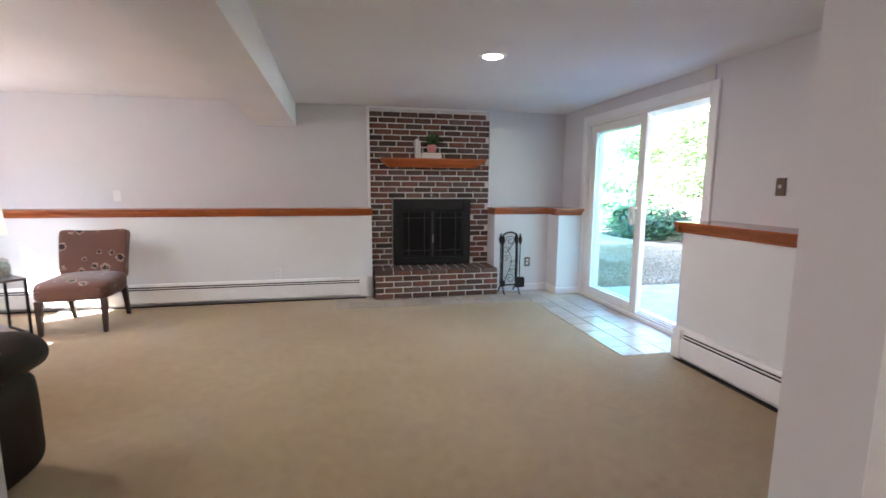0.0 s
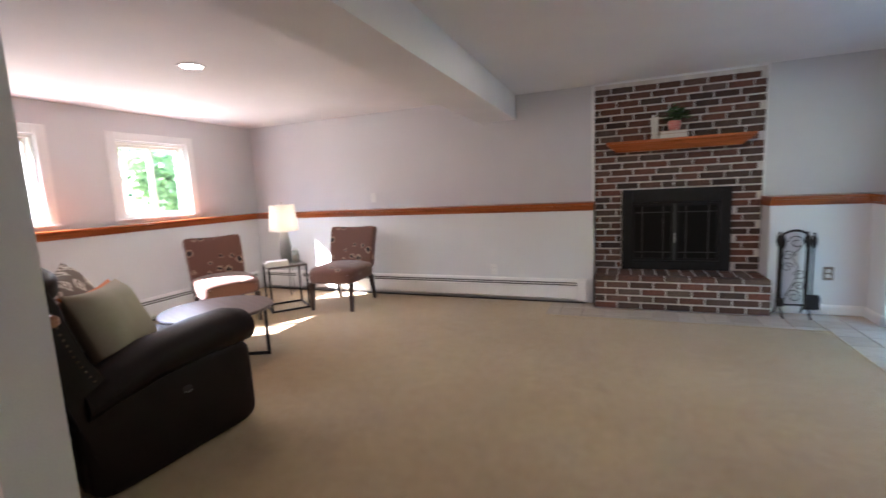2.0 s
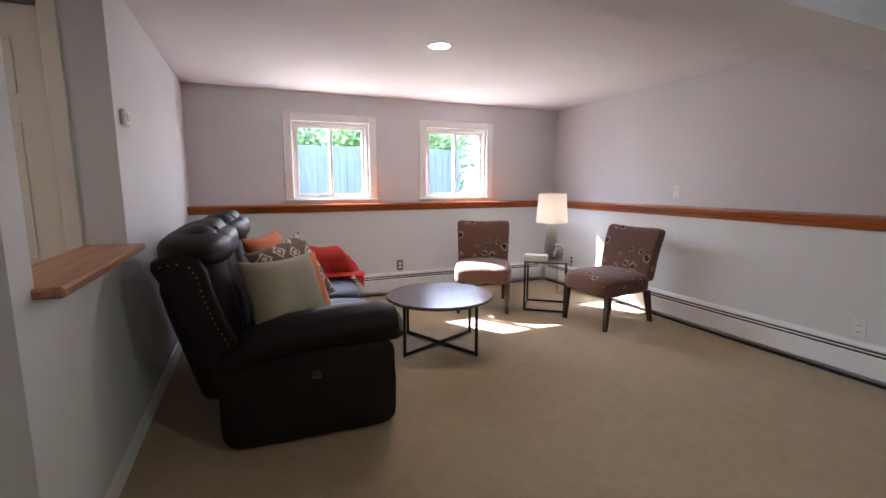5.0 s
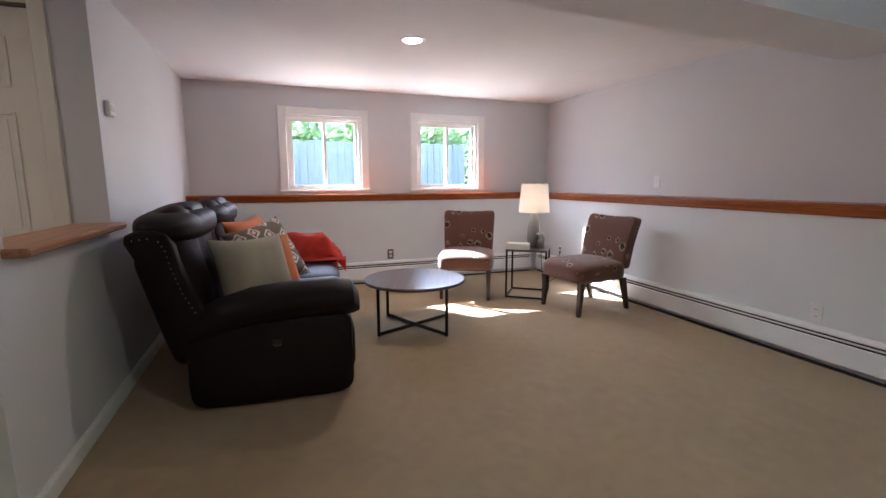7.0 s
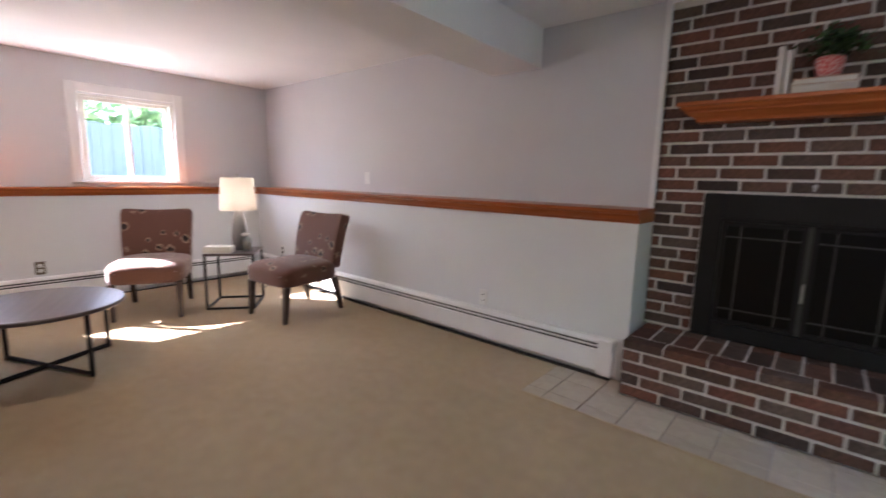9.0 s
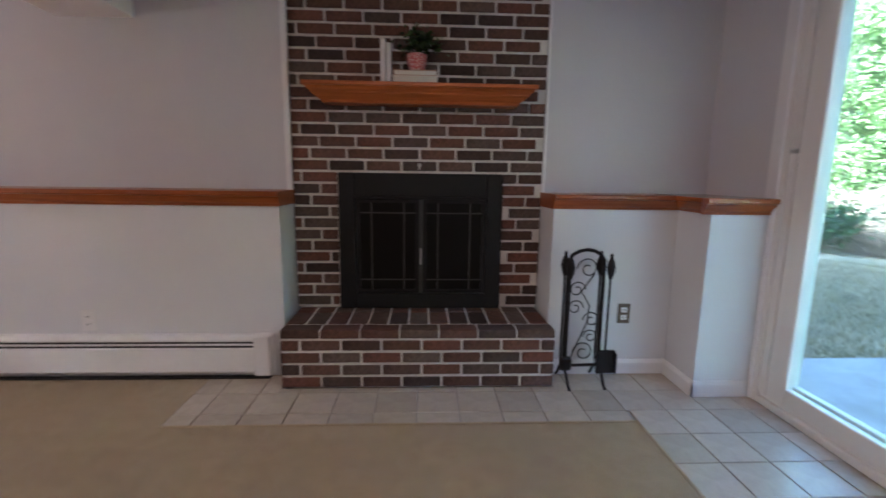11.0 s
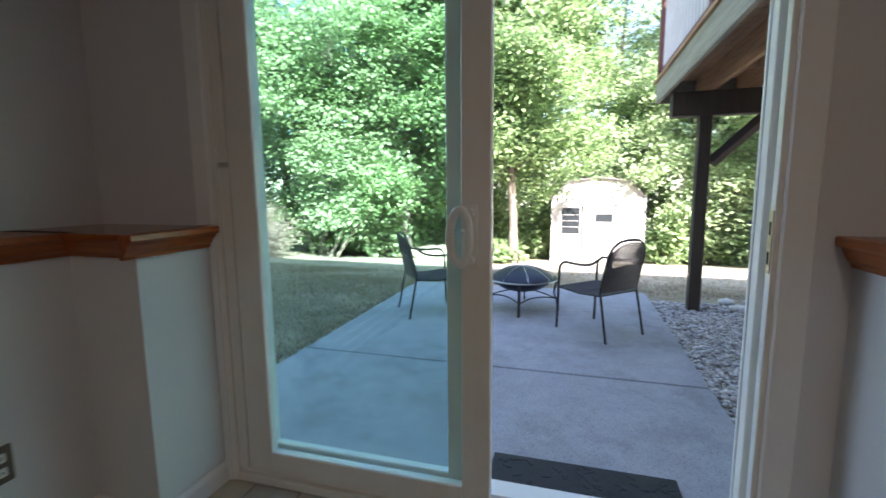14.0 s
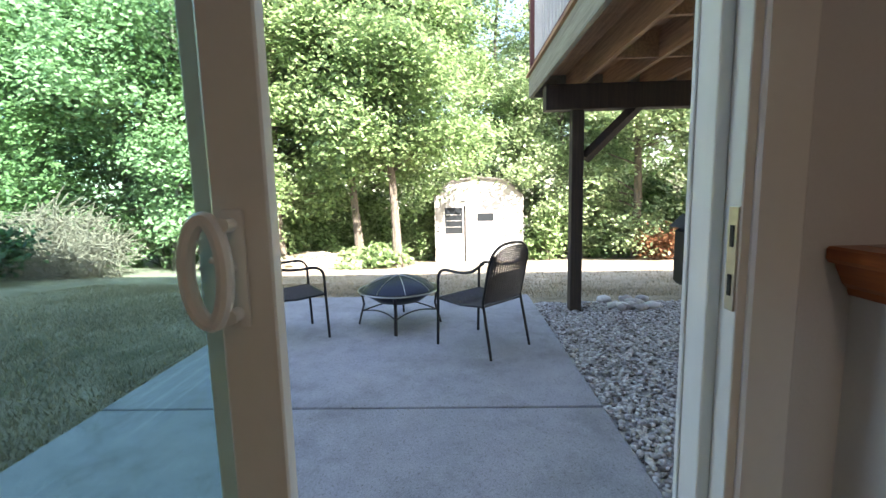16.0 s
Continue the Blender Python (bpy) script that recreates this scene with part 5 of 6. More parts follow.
def pot_material():
    m, t, b = nodes_of("pink_patterned_glaze")
    tc = t.nodes.new("ShaderNodeTexCoord")
    v = t.nodes.new("ShaderNodeTexVoronoi")
    v.feature = "DISTANCE_TO_EDGE"
    v.inputs["Scale"].default_value = 62
    t.links.new(tc.outputs["Object"], v.inputs["Vector"])
    r = ramp(t, v.outputs["Distance"], [(0.05, (0.7, 0.5, 0.45)), (0.1, (0.55, 0.085, 0.075))])
    t.links.new(r.outputs["Color"], b.inputs["Base Color"])
    b.inputs["Roughness"].default_value = 0.3
    return m


part("pot", bm, pot_material(), pot, "", True)


# ---- leaves ----
def leaf_cloud(centres, sizes, seed, droop=0.35, aspect=0.62):
    """One mesh of small bent leaves, one at each centre."""
    r = np.random.default_rng(seed)
    n = len(centres)
    nor = r.normal(size=(n, 3))
    nor[:, 2] = np.abs(nor[:, 2]) + droop
    nor += np.array(SUN_WAY[:]) * 0.8     # leaves turn towards the sun
    nor /= np.linalg.norm(nor, axis=1)[:, None]
    tmp = r.normal(size=(n, 3))
    a = np.cross(nor, tmp)
    a /= np.linalg.norm(a, axis=1)[:, None] + 1e-9
    b = np.cross(nor, a)
    s = np.asarray(sizes)[:, None]
    p0, p2 = centres - a * s, centres + a * s
    p1, p3 = centres + b * s * aspect + nor * s * 0.18, centres - b * s * aspect + nor * s * 0.18
    verts = np.stack([p0, p1, p2, p3], 1).reshape(-1, 3)
    base = np.arange(n)[:, None] * 4
    tris = np.concatenate([base + [0, 1, 2], base + [0, 2, 3]], 1).reshape(-1, 3)
    me = bpy.data.meshes.new("leaves")
    me.vertices.add(len(verts))
    me.vertices.foreach_set("co", verts.astype(np.float32).ravel())
    me.loops.add(tris.size)
    me.loops.foreach_set("vertex_index", tris.astype(np.int32).ravel())
    me.polygons.add(len(tris))
    me.polygons.foreach_set("loop_start", (np.arange(len(tris)) * 3).astype(np.int32))
    me.update(calc_edges=True)
    return me


def leaf_part(name, centres, sizes, material, parent, seed, droop=0.35, kind=""):
    me = leaf_cloud(np.asarray(centres, float), sizes, seed, droop)
    me.materials.append(material)
    ob = new(name, me)
    if parent:
        ob.parent = parent
    if kind:
        tagged(ob, kind=kind)
    return ob


rp = np.random.default_rng(5)
pl = rp.normal(size=(300, 3)) * (0.048, 0.04, 0.032) + (0.02, 0, 0.15)
pl[:, 2] = np.maximum(pl[:, 2], 0.09)
leaf_part("foliage", pl, rp.uniform(0.012, 0.024, 300), M["leaf_house"], pot, 3)

# ---- fire tools ----
ft = thing("fireplace_tool_set", "black wrought-iron fireplace tool set with scrollwork on tiles", "fire tools", (1.37, 4.655, 0), 3)
bm = bmesh.new()
rails = 0.098
for s in (-1, 1):
    rod(bm, (s * rails, 0, 0.10), (s * rails, 0, 0.70), 0.011, n=8)
tube(bm, [(-rails, 0, 0.69), (-rails * 0.8, 0, 0.722), (-rails * 0.4, 0, 0.742), (0, 0, 0.748), (rails * 0.4, 0, 0.742), (rails * 0.8, 0, 0.722), (rails, 0, 0.69)], 0.010)
tube(bm, [(-rails, 0, 0.10), (rails, 0, 0.10)], 0.009)
part("frame", bm, M["black_metal"], ft, "", True)
for s in (-1, 1):
    for d in (-1, 1):
        bm = bmesh.new()
        tube(bm, [(s * rails, 0, 0.10), (s * (rails + 0.002), d * 0.05, 0.075), (s * rails, d * 0.085, 0.022), (s * rails, d * 0.11, 0.006)], 0.008)
        part("foot", bm, M["black_metal"], ft, "", True)


def scroll(cx, cz, r, flip, turns=1.35):
    pts = []
    for k in range(26):
        a = k / 25 * turns * 2 * math.pi
        rr = r * (1 - 0.75 * k / 25)
        pts.append((cx + flip * (math.cos(a) * rr), 0, cz + math.sin(a) * rr))
    b = bmesh.new()
    tube(b, pts, 0.0035, 6)
    part("scroll", b, M["black_metal"], ft, "", True)


for k, (cx, cz, r, fl) in enumerate(((0.01, 0.645, 0.062, -1), (-0.045, 0.53, 0.048, 1), (-0.05, 0.43, 0.045, 1), (0.045, 0.36, 0.048, -1), (0.045, 0.265, 0.042, -1), (0.01, 0.175, 0.062, -1))):
    scroll(cx, cz, r, fl)
bm = bmesh.new()
tube(bm, [(-0.07, 0, 0.12), (-0.03, 0, 0.22), (0.02, 0, 0.34), (0.03, 0, 0.44), (-0.02, 0, 0.52), (0.05, 0, 0.62)], 0.0035, 6)
part("scroll", bm, M["black_metal"], ft, "", True)


def tool(name, x, y, head, label):
    b = bmesh.new()
    rod(b, (x, y, 0.16), (x, y, 0.66), 0.006)
    t0 = part(name, b, M["black_metal"], ft, label, True)
    b = bmesh.new()
    lathe(b, [(0, 0.60), (0.010, 0.60), (0.022, 0.64), (0.024, 0.665), (0.014, 0.70), (0.007, 0.712), (0.010, 0.725), (0, 0.738)], x, y, 10)
    part("grip", b, M["black_metal"], t0, "", True)
    b = bmesh.new()
    if head == "shovel":
        box(b, x - 0.052, x + 0.052, y - 0.012, y - 0.007, 0.075, 0.205, 0.006)
        box(b, x - 0.052, x - 0.047, y - 0.035, y - 0.007, 0.080, 0.19)
        box(b, x + 0.047, x + 0.052, y - 0.035, y - 0.007, 0.080, 0.19)
    elif head == "brush":
        box(b, x - 0.032, x + 0.032, y - 0.020, y + 0.015, 0.095, 0.17, 0.01)
    else:
        rod(b, (x, y, 0.09), (x, y, 0.17), 0.003, 0.006)
        rod(b, (x, y, 0.13), (x + 0.035, y, 0.105), 0.005, 0.003)
    part({"shovel": "blade", "brush": "bristles", "poker": "hook"}[head], b, M["black_metal"], t0)


tool("shovel", 0.115, -0.045, "shovel", "ash shovel")
tool("brush", -0.105, -0.045, "brush", "hearth brush")
tool("poker", 0.10, 0.045, "poker", "poker")
tool("tongs", -0.10, 0.045, "poker", "tongs")


# ---- outdoors ----
GZ = -0.145      # top of the patio slab


def ground_z(x, y):
    """The yard falls away east of the patio and stands higher west of the house."""
    if x > 2.41:
        z = GZ - 0.025
        if x > 6.6:
            z -= (x - 6.6) * 0.112 if x < 17 else 1.165 + (x - 17) * 0.03
        if y > 5.2:
            z += min(0.35, (y - 5.2) * 0.012)
        return z
    if x < -5.11:
        return 0.86
    return -0.35 if -3 < y < 8 else 0.86 + (-0.17 - 0.86) * (x + 5.11) / 7.52


gx = [-1500, -400, -120, -50, -25, -15, -10, -7, -5.121, -5.10, -2, 0, 2.40, 2.42] + [3 + 0.5 * k for k in range(34)] + [21, 24, 30, 45, 80, 200, 600, 1500]
gy = [-1500, -400, -120, -50, -30, -20, -14, -10, -7, -5, -3.01, -2.99, -1, 1, 2, 3, 4, 5, 5.5, 6, 7, 7.99, 8.01, 9, 10, 12, 14, 17, 20, 25, 32, 50, 120, 400, 1500]
bm = bmesh.new()
gv = [[bm.verts.new((x, y, ground_z(x, y) + (0.02 * noise.noise(Vector((x, y, 0)) * 0.7) if 7 < x < 60 else 0))) for y in gy] for x in gx]
for i in range(len(gx) - 1):
    for j in range(len(gy) - 1):
        bm.faces.new((gv[i][j], gv[i + 1][j], gv[i + 1][j + 1], gv[i][j + 1]))
tagged(linked("ground", bm, M["lawn"], None, True, 30), "dry patchy lawn falling away from the house", "lawn", "", "structure")

# patio slab in two pours, with a joint between
PX0, PJ, PX1, PY0, PY1 = 2.455, 4.0, 6.84, 2.26, 5.30
patio = structure("pavement", boxes((OUTE + 0.02, PX1 - 0.03, PY0 + 0.03, PY1 - 0.03, -0.4, GZ - 0.03)), M["soil"], "grey broom-finished concrete patio in two slabs", "patio")
for a, b in ((PX0, PJ - 0.008), (PJ + 0.008, PX1)):
    bm = boxes((a, b, PY0, PY1, -0.3, GZ), bevel=0.006)
    ob = linked("slab", bm, M["concrete"], patio)
mat_ob = thing("door_mat", "black rubber door mat with raised scrolls on the patio", "door mat", (2.76, 3.09, GZ))
part("mat", boxes((-0.14, 0.14, -0.41, 0.41, 0.0005, 0.012), bevel=0.004), M["rubber"], mat_ob)
bm = bmesh.new()
rm = random.Random(3)
for k in range(70):
    vs = bmesh.ops.create_icosphere(bm, subdivisions=1, radius=1)["verts"]
    bmesh.ops.transform(bm, matrix=pose(rm.uniform(-0.12, 0.12), rm.uniform(-0.39, 0.39), 0.012, 0, 0, rm.uniform(0, 180)) @ Matrix.Diagonal((rm.uniform(0.008, 0.014), rm.uniform(0.02, 0.04), 0.005, 1)), verts=vs)
tagged(part("raised_pattern", bm, M["rubber"], mat_ob, "", True), kind="stuff")

# outside face of the house and the storeys above, which shade the yard
structure("house_storeys", boxes((OUTW - 0.02, OUTE + 0.0, -7.0, 8.2, CEIL + 0.2, 6.9), bevel=0.0), M["house_siding"], "plain sided storeys above the basement", "house")
structure("house_base", boxes((OUTW, OUTE, OUTN, 8.2, -0.4, CEIL + 0.2), (OUTW, OUTE, -7.0, HALL_S - 0.12, -0.4, CEIL + 0.2), (HALL_E + 0.12, OUTE, HALL_S - 0.12, YS - 0.14, -0.4, CEIL + 0.2), (OUTW, HALL_W - 0.12, HALL_S - 0.12, YS - 0.14, -0.4, CEIL + 0.2)), M["house_siding"], "plain walls of the rest of the house", "house")
bm = boxes((OUTE - 0.001, OUTE + 0.022, 2.50, 2.606, -0.13, 2.10), (OUTE - 0.001, OUTE + 0.022, 4.484, 4.58, -0.13, 2.10), (OUTE - 0.001, OUTE + 0.0215, 2.606, 4.484, 2.03, 2.12))
structure("outside_trim", bm, M["siding"], "white trim round the patio door outside", "trim")
bm = boxes(*[(OUTE - 0.002, OUTE + 0.016, a, b, -0.12 + k * 0.12, -0.006 + k * 0.12) for k in range(19) for a, b in ((-7.0, 2.499), (4.581, 8.2))])
structure("outside_siding", bm, M["house_siding"], "pale lapped siding on the outside wall", "siding")
lb = thing("outdoor_lantern", "small black box lantern on the outside wall", "wall lamp", (OUTE + 0.022, 2.578, 0.985))
part("housing", boxes((0.0, 0.12, -0.03, 0.018, -0.075, 0.055), bevel=0.008), M["door_metal"], lb)
bm = bmesh.new()
prism(bm, [(-0.036, 0.056), (0.024, 0.056), (-0.006, 0.085)], (0, 0, 0), (0.13, 0, 0), (0, 1, 0))
part("cap", bm, M["door_metal"], lb)

# ---- deck ----
deck = thing("deck", "raised wooden deck on a dark post over gravel", "deck", (6.14, 1.88, GZ))
DO = (6.14, 1.88, GZ)
part("post", local(boxes((6.08, 6.20, 1.82, 1.94, GZ - 0.2, 1.895), bevel=0.006), DO), M["deck_post"], deck)
part("beam", local(boxes((6.06, 6.22, -4.0, 2.205, 1.896, 2.14), bevel=0.006), DO), M["deck_post"], deck)
bm = bmesh.new()
rod(bm, (6.14, 1.80, 1.42), (6.14, 1.27, 1.94), 0.062, n=4)
part("brace", local(bm, DO), M["deck_post"], deck)
part("rim_board", local(boxes((OUTE + 0.025, 6.74, 2.225, 2.265, 2.142, 2.375), bevel=0.003), DO), M["deck_rim"], deck, "greyed weathered rim board")
for k in range(14):
    y = 1.84 - k * 0.405
    part("joist", local(boxes((OUTE + 0.03, 6.70, y - 0.02, y + 0.02, 2.143, 2.374)), DO), M["deck_wood"], deck)
part("end_board", local(boxes((6.702, 6.74, -4.0, 2.224, 2.142, 2.375)), DO), M["deck_rim"], deck)
for y0 in (1.45, 1.04, 0.64):
    for x0 in (4.4, 5.3):
        part("blocking", local(boxes((x0, x0 + 0.04, y0 + 0.006, y0 + 0.368, 2.16, 2.36)), DO), M["deck_wood"], deck)
for k in range(31):
    x0 = OUTE + 0.03 + k * 0.141
    part("deck_board", local(boxes((x0, x0 + 0.135, -4.0, 2.29, 2.376, 2.404)), DO), M["deck_wood"], deck)
part("hand_rail", local(boxes((OUTE + 0.03, 6.74, 2.18, 2.26, 3.30, 3.34)), DO), M["rail_red"], deck)
part("bottom_rail", local(boxes((OUTE + 0.03, 6.74, 2.20, 2.24, 2.46, 2.50)), DO), M["rail_red"], deck)
for x0 in (6.66, 4.6, 2.9):
    part("rail_post", local(boxes((x0 - 0.045, x0 + 0.045, 2.175, 2.265, 2.405, 3.30)), DO), M["rail_red"], deck)
for k in range(34):
    x0 = 2.62 + k * 0.118
    part("baluster", local(boxes((x0 - 0.017, x0 + 0.017, 2.203, 2.237, 2.50, 3.30)), DO), M["rail_paint"], deck)

# ---- gravel bed ----
bmg = bmesh.new()
bmesh.ops.create_icosphere(bmg, subdivisions=1, radius=1)
ico_v = np.array([v.co[:] for v in bmg.verts])
ico_f = np.array([[v.index for v in f.verts] for f in bmg.faces])
bmg.free()


def pebbles(name, n, area, size, lift, material, label, seed):
    r = np.random.default_rng(seed)
    vs, fs = [], []
    for k in range(n):
        x, y = r.uniform(*area[0]), r.uniform(*area[1])
        s = r.uniform(*size)
        sc = s * np.array([1, r.uniform(0.6, 1), r.uniform(0.4, 0.65)])
        a = r.uniform(0, 6.28)
        v = ico_v * sc * (1 + r.uniform(-0.14, 0.14, (len(ico_v), 1)))
        v = np.stack([v[:, 0] * math.cos(a) - v[:, 1] * math.sin(a), v[:, 0] * math.sin(a) + v[:, 1] * math.cos(a), v[:, 2]], 1)
        fs.append(ico_f + k * len(ico_v))
        vs.append(v + (x, y, GZ - 0.02 + lift(x, y) + r.uniform(0, 0.02)))
    me = bpy.data.meshes.new(name)
    me.from_pydata(np.concatenate(vs).tolist(), [], np.concatenate(fs).tolist())
    me.materials.append(material)
    for p in me.polygons:
        p.use_smooth = True
    return tagged(new(name, me), label, "gravel", "", "stuff")


def gravel_material():
    m, t, b = nodes_of("pale_gravel")
    g = t.nodes.new("ShaderNodeNewGeometry")
    r = ramp(t, g.outputs["Random Per Island"], [(0, (0.16, 0.13, 0.115)), (0.25, (0.4, 0.36, 0.34)), (0.6, (0.56, 0.53, 0.51)), (1, (0.76, 0.74, 0.72))])
    n = noise_node(t, 40, 4)
    r2 = ramp(t, n.outputs["Fac"], [(0.3, (0.7,) * 3), (0.7, (1.1,) * 3)])
    t.links.new(mixed(t, r.outputs["Color"], r2.outputs["Color"], 1.0, "MULTIPLY"), b.inputs["Base Color"])
    b.inputs["Roughness"].default_value = 0.85
    bump(t, b, n.outputs["Fac"], 0.3, 0.004)
    return m


pebble_mat = gravel_material()
structure("gravel_bed", boxes((OUTE + 0.01, 6.45, -1.5, PY0 - 0.005, -0.4, GZ - 0.022)), M["gravel"], "fine pale grit under the gravel", "ground")
pebbles("gravel", 19000, ((OUTE + 0.1, 6.45), (0.15, PY0 - 0.012)), (0.010, 0.023), lambda x, y: 0.0, pebble_mat, "pale mixed river gravel beside the patio", 2)
pebbles("gravel", 900, ((OUTE + 0.1, 6.3), (-1.4, 0.15)), (0.03, 0.06), lambda x, y: 0.0, pebble_mat, "coarse pale gravel under the deck", 4)
pebbles("field_stones", 16, ((6.05, 6.5), (1.0, 1.65)), (0.06, 0.11), lambda x, y: 0.03, pebble_mat, "small heap of pale field stones by the post", 6)

# ---- patio furniture ----
def arc(p0, p1, p2, n=10):
    p0, p1, p2 = Vector(p0), Vector(p1), Vector(p2)
    return [(p0 * (1 - t) ** 2 + p1 * 2 * t * (1 - t) + p2 * t * t) for t in [k / n for k in range(n + 1)]]


def patio_chair(at, turn, label):
    """Metal armchair that faces its own +x."""
    c = thing("patio_chair", label, "patio chair", at, turn, "patio chairs")
    W = 0.255
    for s in (-1, 1):
        bm = bmesh.new()
        pts = [(0.27, s * W, 0.0), (0.255, s * W, 0.40), (0.25, s * W, 0.56)] + arc((0.25, s * W, 0.56), (0.24, s * W, 0.655), (0.12, s * W, 0.645), 6)[1:] + arc((0.12, s * W, 0.645), (-0.08, s * W, 0.63), (-0.16, s * W, 0.68), 6)[1:] + [(-0.235, s * (W - 0.015), 0.74)]
        tube(bm, pts, 0.012, 8)
        part("arm_frame", bm, M["patio_metal"], c, "", True)
        bm = bmesh.new()
        tube(bm, [(-0.30, s * (W - 0.01), 0.0), (-0.225, s * (W - 0.02), 0.38), (-0.215, s * (W - 0.02), 0.43), (-0.28, s * (W - 0.02), 0.72)] + arc((-0.28, s * (W - 0.02), 0.72), (-0.305, s * (W - 0.03), 0.83), (-0.315, s * 0.12, 0.865), 6)[1:], 0.011, 8)
        part("back_leg", bm, M["patio_metal"], c, "", True)
    bm = bmesh.new()
    tube(bm, arc((-0.315, -0.12, 0.865), (-0.318, 0, 0.885), (-0.315, 0.12, 0.865), 8), 0.011, 8)
    part("top_rail", bm, M["patio_metal"], c, "", True)
    for pts in ([(0.25, -W, 0.40), (0.25, W, 0.40)], [(-0.215, -W + 0.02, 0.40), (-0.215, W - 0.02, 0.40)], [(0.25, W, 0.40), (0.0, W, 0.385), (-0.22, W - 0.02, 0.40)], [(0.25, -W, 0.40), (0.0, -W, 0.385), (-0.22, -W + 0.02, 0.40)]):
        bm = bmesh.new()
        tube(bm, pts, 0.010, 8)
        part("seat_rail", bm, M["patio_metal"], c, "", True)
    # woven seat and back: real strands with gaps
    bm = bmesh.new()
    for k in range(25):
        y = -W + 0.02 + k * (2 * W - 0.04) / 24
        tube(bm, [(0.25, y, 0.402), (0.0, y, 0.388), (-0.215, y, 0.402)], 0.0055, 5)
    for k in range(24):
        x = -0.21 + k * 0.46 / 23
        tube(bm, [(x, -W + 0.01, 0.398 - 0.010 * math.cos(x * 3)), (x, W - 0.01, 0.399 - 0.010 * math.cos(x * 3))], 0.0055, 4)
    tagged(part("woven_seat", bm, M["wicker"], c, "dark woven mesh seat"), kind="stuff")
    bm = bmesh.new()

    def back_pt(u, v):
        y = (W - 0.03) * u
        top = 0.86 - 0.10 * abs(u) ** 3
        z = 0.42 + (top - 0.42) * v
        return (-0.215 - (z - 0.42) * 0.225 - 0.03 * (1 - u * u), y, z)

    for k in range(19):
        u = -1 + k / 9
        tube(bm, [back_pt(u, v / 8) for v in range(9)], 0.0055, 5)
    for k in range(15):
        tube(bm, [back_pt(-1 + u / 5, 0.03 + k / 28) for u in range(11)], 0.0075, 5)
    for k in range(12):
        tube(bm, [back_pt(-1 + u / 5, 0.57 + k * 0.037) for u in range(11)], 0.0045, 5)
    tagged(part("woven_back", bm, M["wicker"], c, "dark woven mesh back, open near the top"), kind="stuff")
    return c


patio_chair((5.10, 2.91, GZ), 46, "dark metal patio armchair with woven back by the fire pit")
patio_chair((5.37, 4.63, GZ), -55, "dark metal patio armchair turned towards the fire pit")

fp = thing("fire_pit", "round black metal fire pit with a domed mesh lid", "fire pit", (5.72, 3.68, GZ), 0)
bm = bmesh.new()
lathe(bm, [(0, 0.20), (0.11, 0.207), (0.22, 0.24), (0.30, 0.295), (0.335, 0.337), (0.385, 0.34), (0.387, 0.348), (0.33, 0.346), (0.292, 0.305), (0.21, 0.25), (0, 0.217)], n=48)
part("bowl", bm, M["bowl"], fp, "", True)
bm = bmesh.new()
ring = [(0.388 * math.cos(a), 0.388 * math.sin(a), 0.346) for a in [2 * math.pi * k / 48 for k in range(48)]]
tube(bm, ring, 0.008, 6, True)
part("rim", bm, M["steel"], fp, "pale worn metal rim", True)


def mesh_lid_material():
    m, t, b = nodes_of("lid_mesh")
    b.inputs["Base Color"].default_value = (0.03, 0.035, 0.05, 1)
    b.inputs["Metallic"].default_value, b.inputs["Roughness"].default_value = 0.6, 0.4
    n = noise_node(t, 300, 2)
    bump(t, b, n.outputs["Fac"], 0.3, 0.003)
    return m


bm = bmesh.new()
lathe(bm, [(0.345, 0.35), (0.325, 0.373), (0.27, 0.412), (0.18, 0.45), (0.09, 0.471), (0, 0.478)], n=48)
lid = part("mesh_lid", bm, mesh_lid_material(), fp, "dark domed spark screen", True)
bm = bmesh.new()
for k in range(4):
    a = k * math.pi / 4 + 0.3
    pts = [(r * math.cos(a), r * math.sin(a), z + 0.004) for r, z in ((0.345, 0.35), (0.325, 0.373), (0.27, 0.412), (0.18, 0.45), (0.09, 0.471), (0, 0.478), (-0.09, 0.471), (-0.18, 0.45), (-0.27, 0.412), (-0.325, 0.373), (-0.345, 0.35))]
    tube(bm, pts, 0.004, 5)
part("lid_rib", bm, M["steel"], lid, "", True)
for k in range(4):
    a = math.pi + k * math.pi / 2 + 0.03
    ca, sa = math.cos(a), math.sin(a)
    bm = bmesh.new()
    pts = [(0.40 * ca, 0.40 * sa, 0.0), (0.375 * ca, 0.375 * sa, 0.10), (0.345 * ca, 0.345 * sa, 0.20), (0.36 * ca, 0.36 * sa, 0.28), (0.376 * ca, 0.376 * sa, 0.34)]
    tube(bm, pts, 0.016 if k == 0 else 0.011, 6)
    part("leg", bm, M["patio_metal"], fp, "", True)
    b2 = a + math.pi / 2
    bm = bmesh.new()
    p0, p2 = Vector((0.365 * ca, 0.365 * sa, 0.13)), Vector((0.365 * math.cos(b2), 0.365 * math.sin(b2), 0.13))
    tube(bm, arc(p0, (p0 + p2) / 2 * 0.75 + Vector((0, 0, 0.10)), p2, 10), 0.007, 6)
    part("stretcher", bm, M["patio_metal"], fp, "", True)

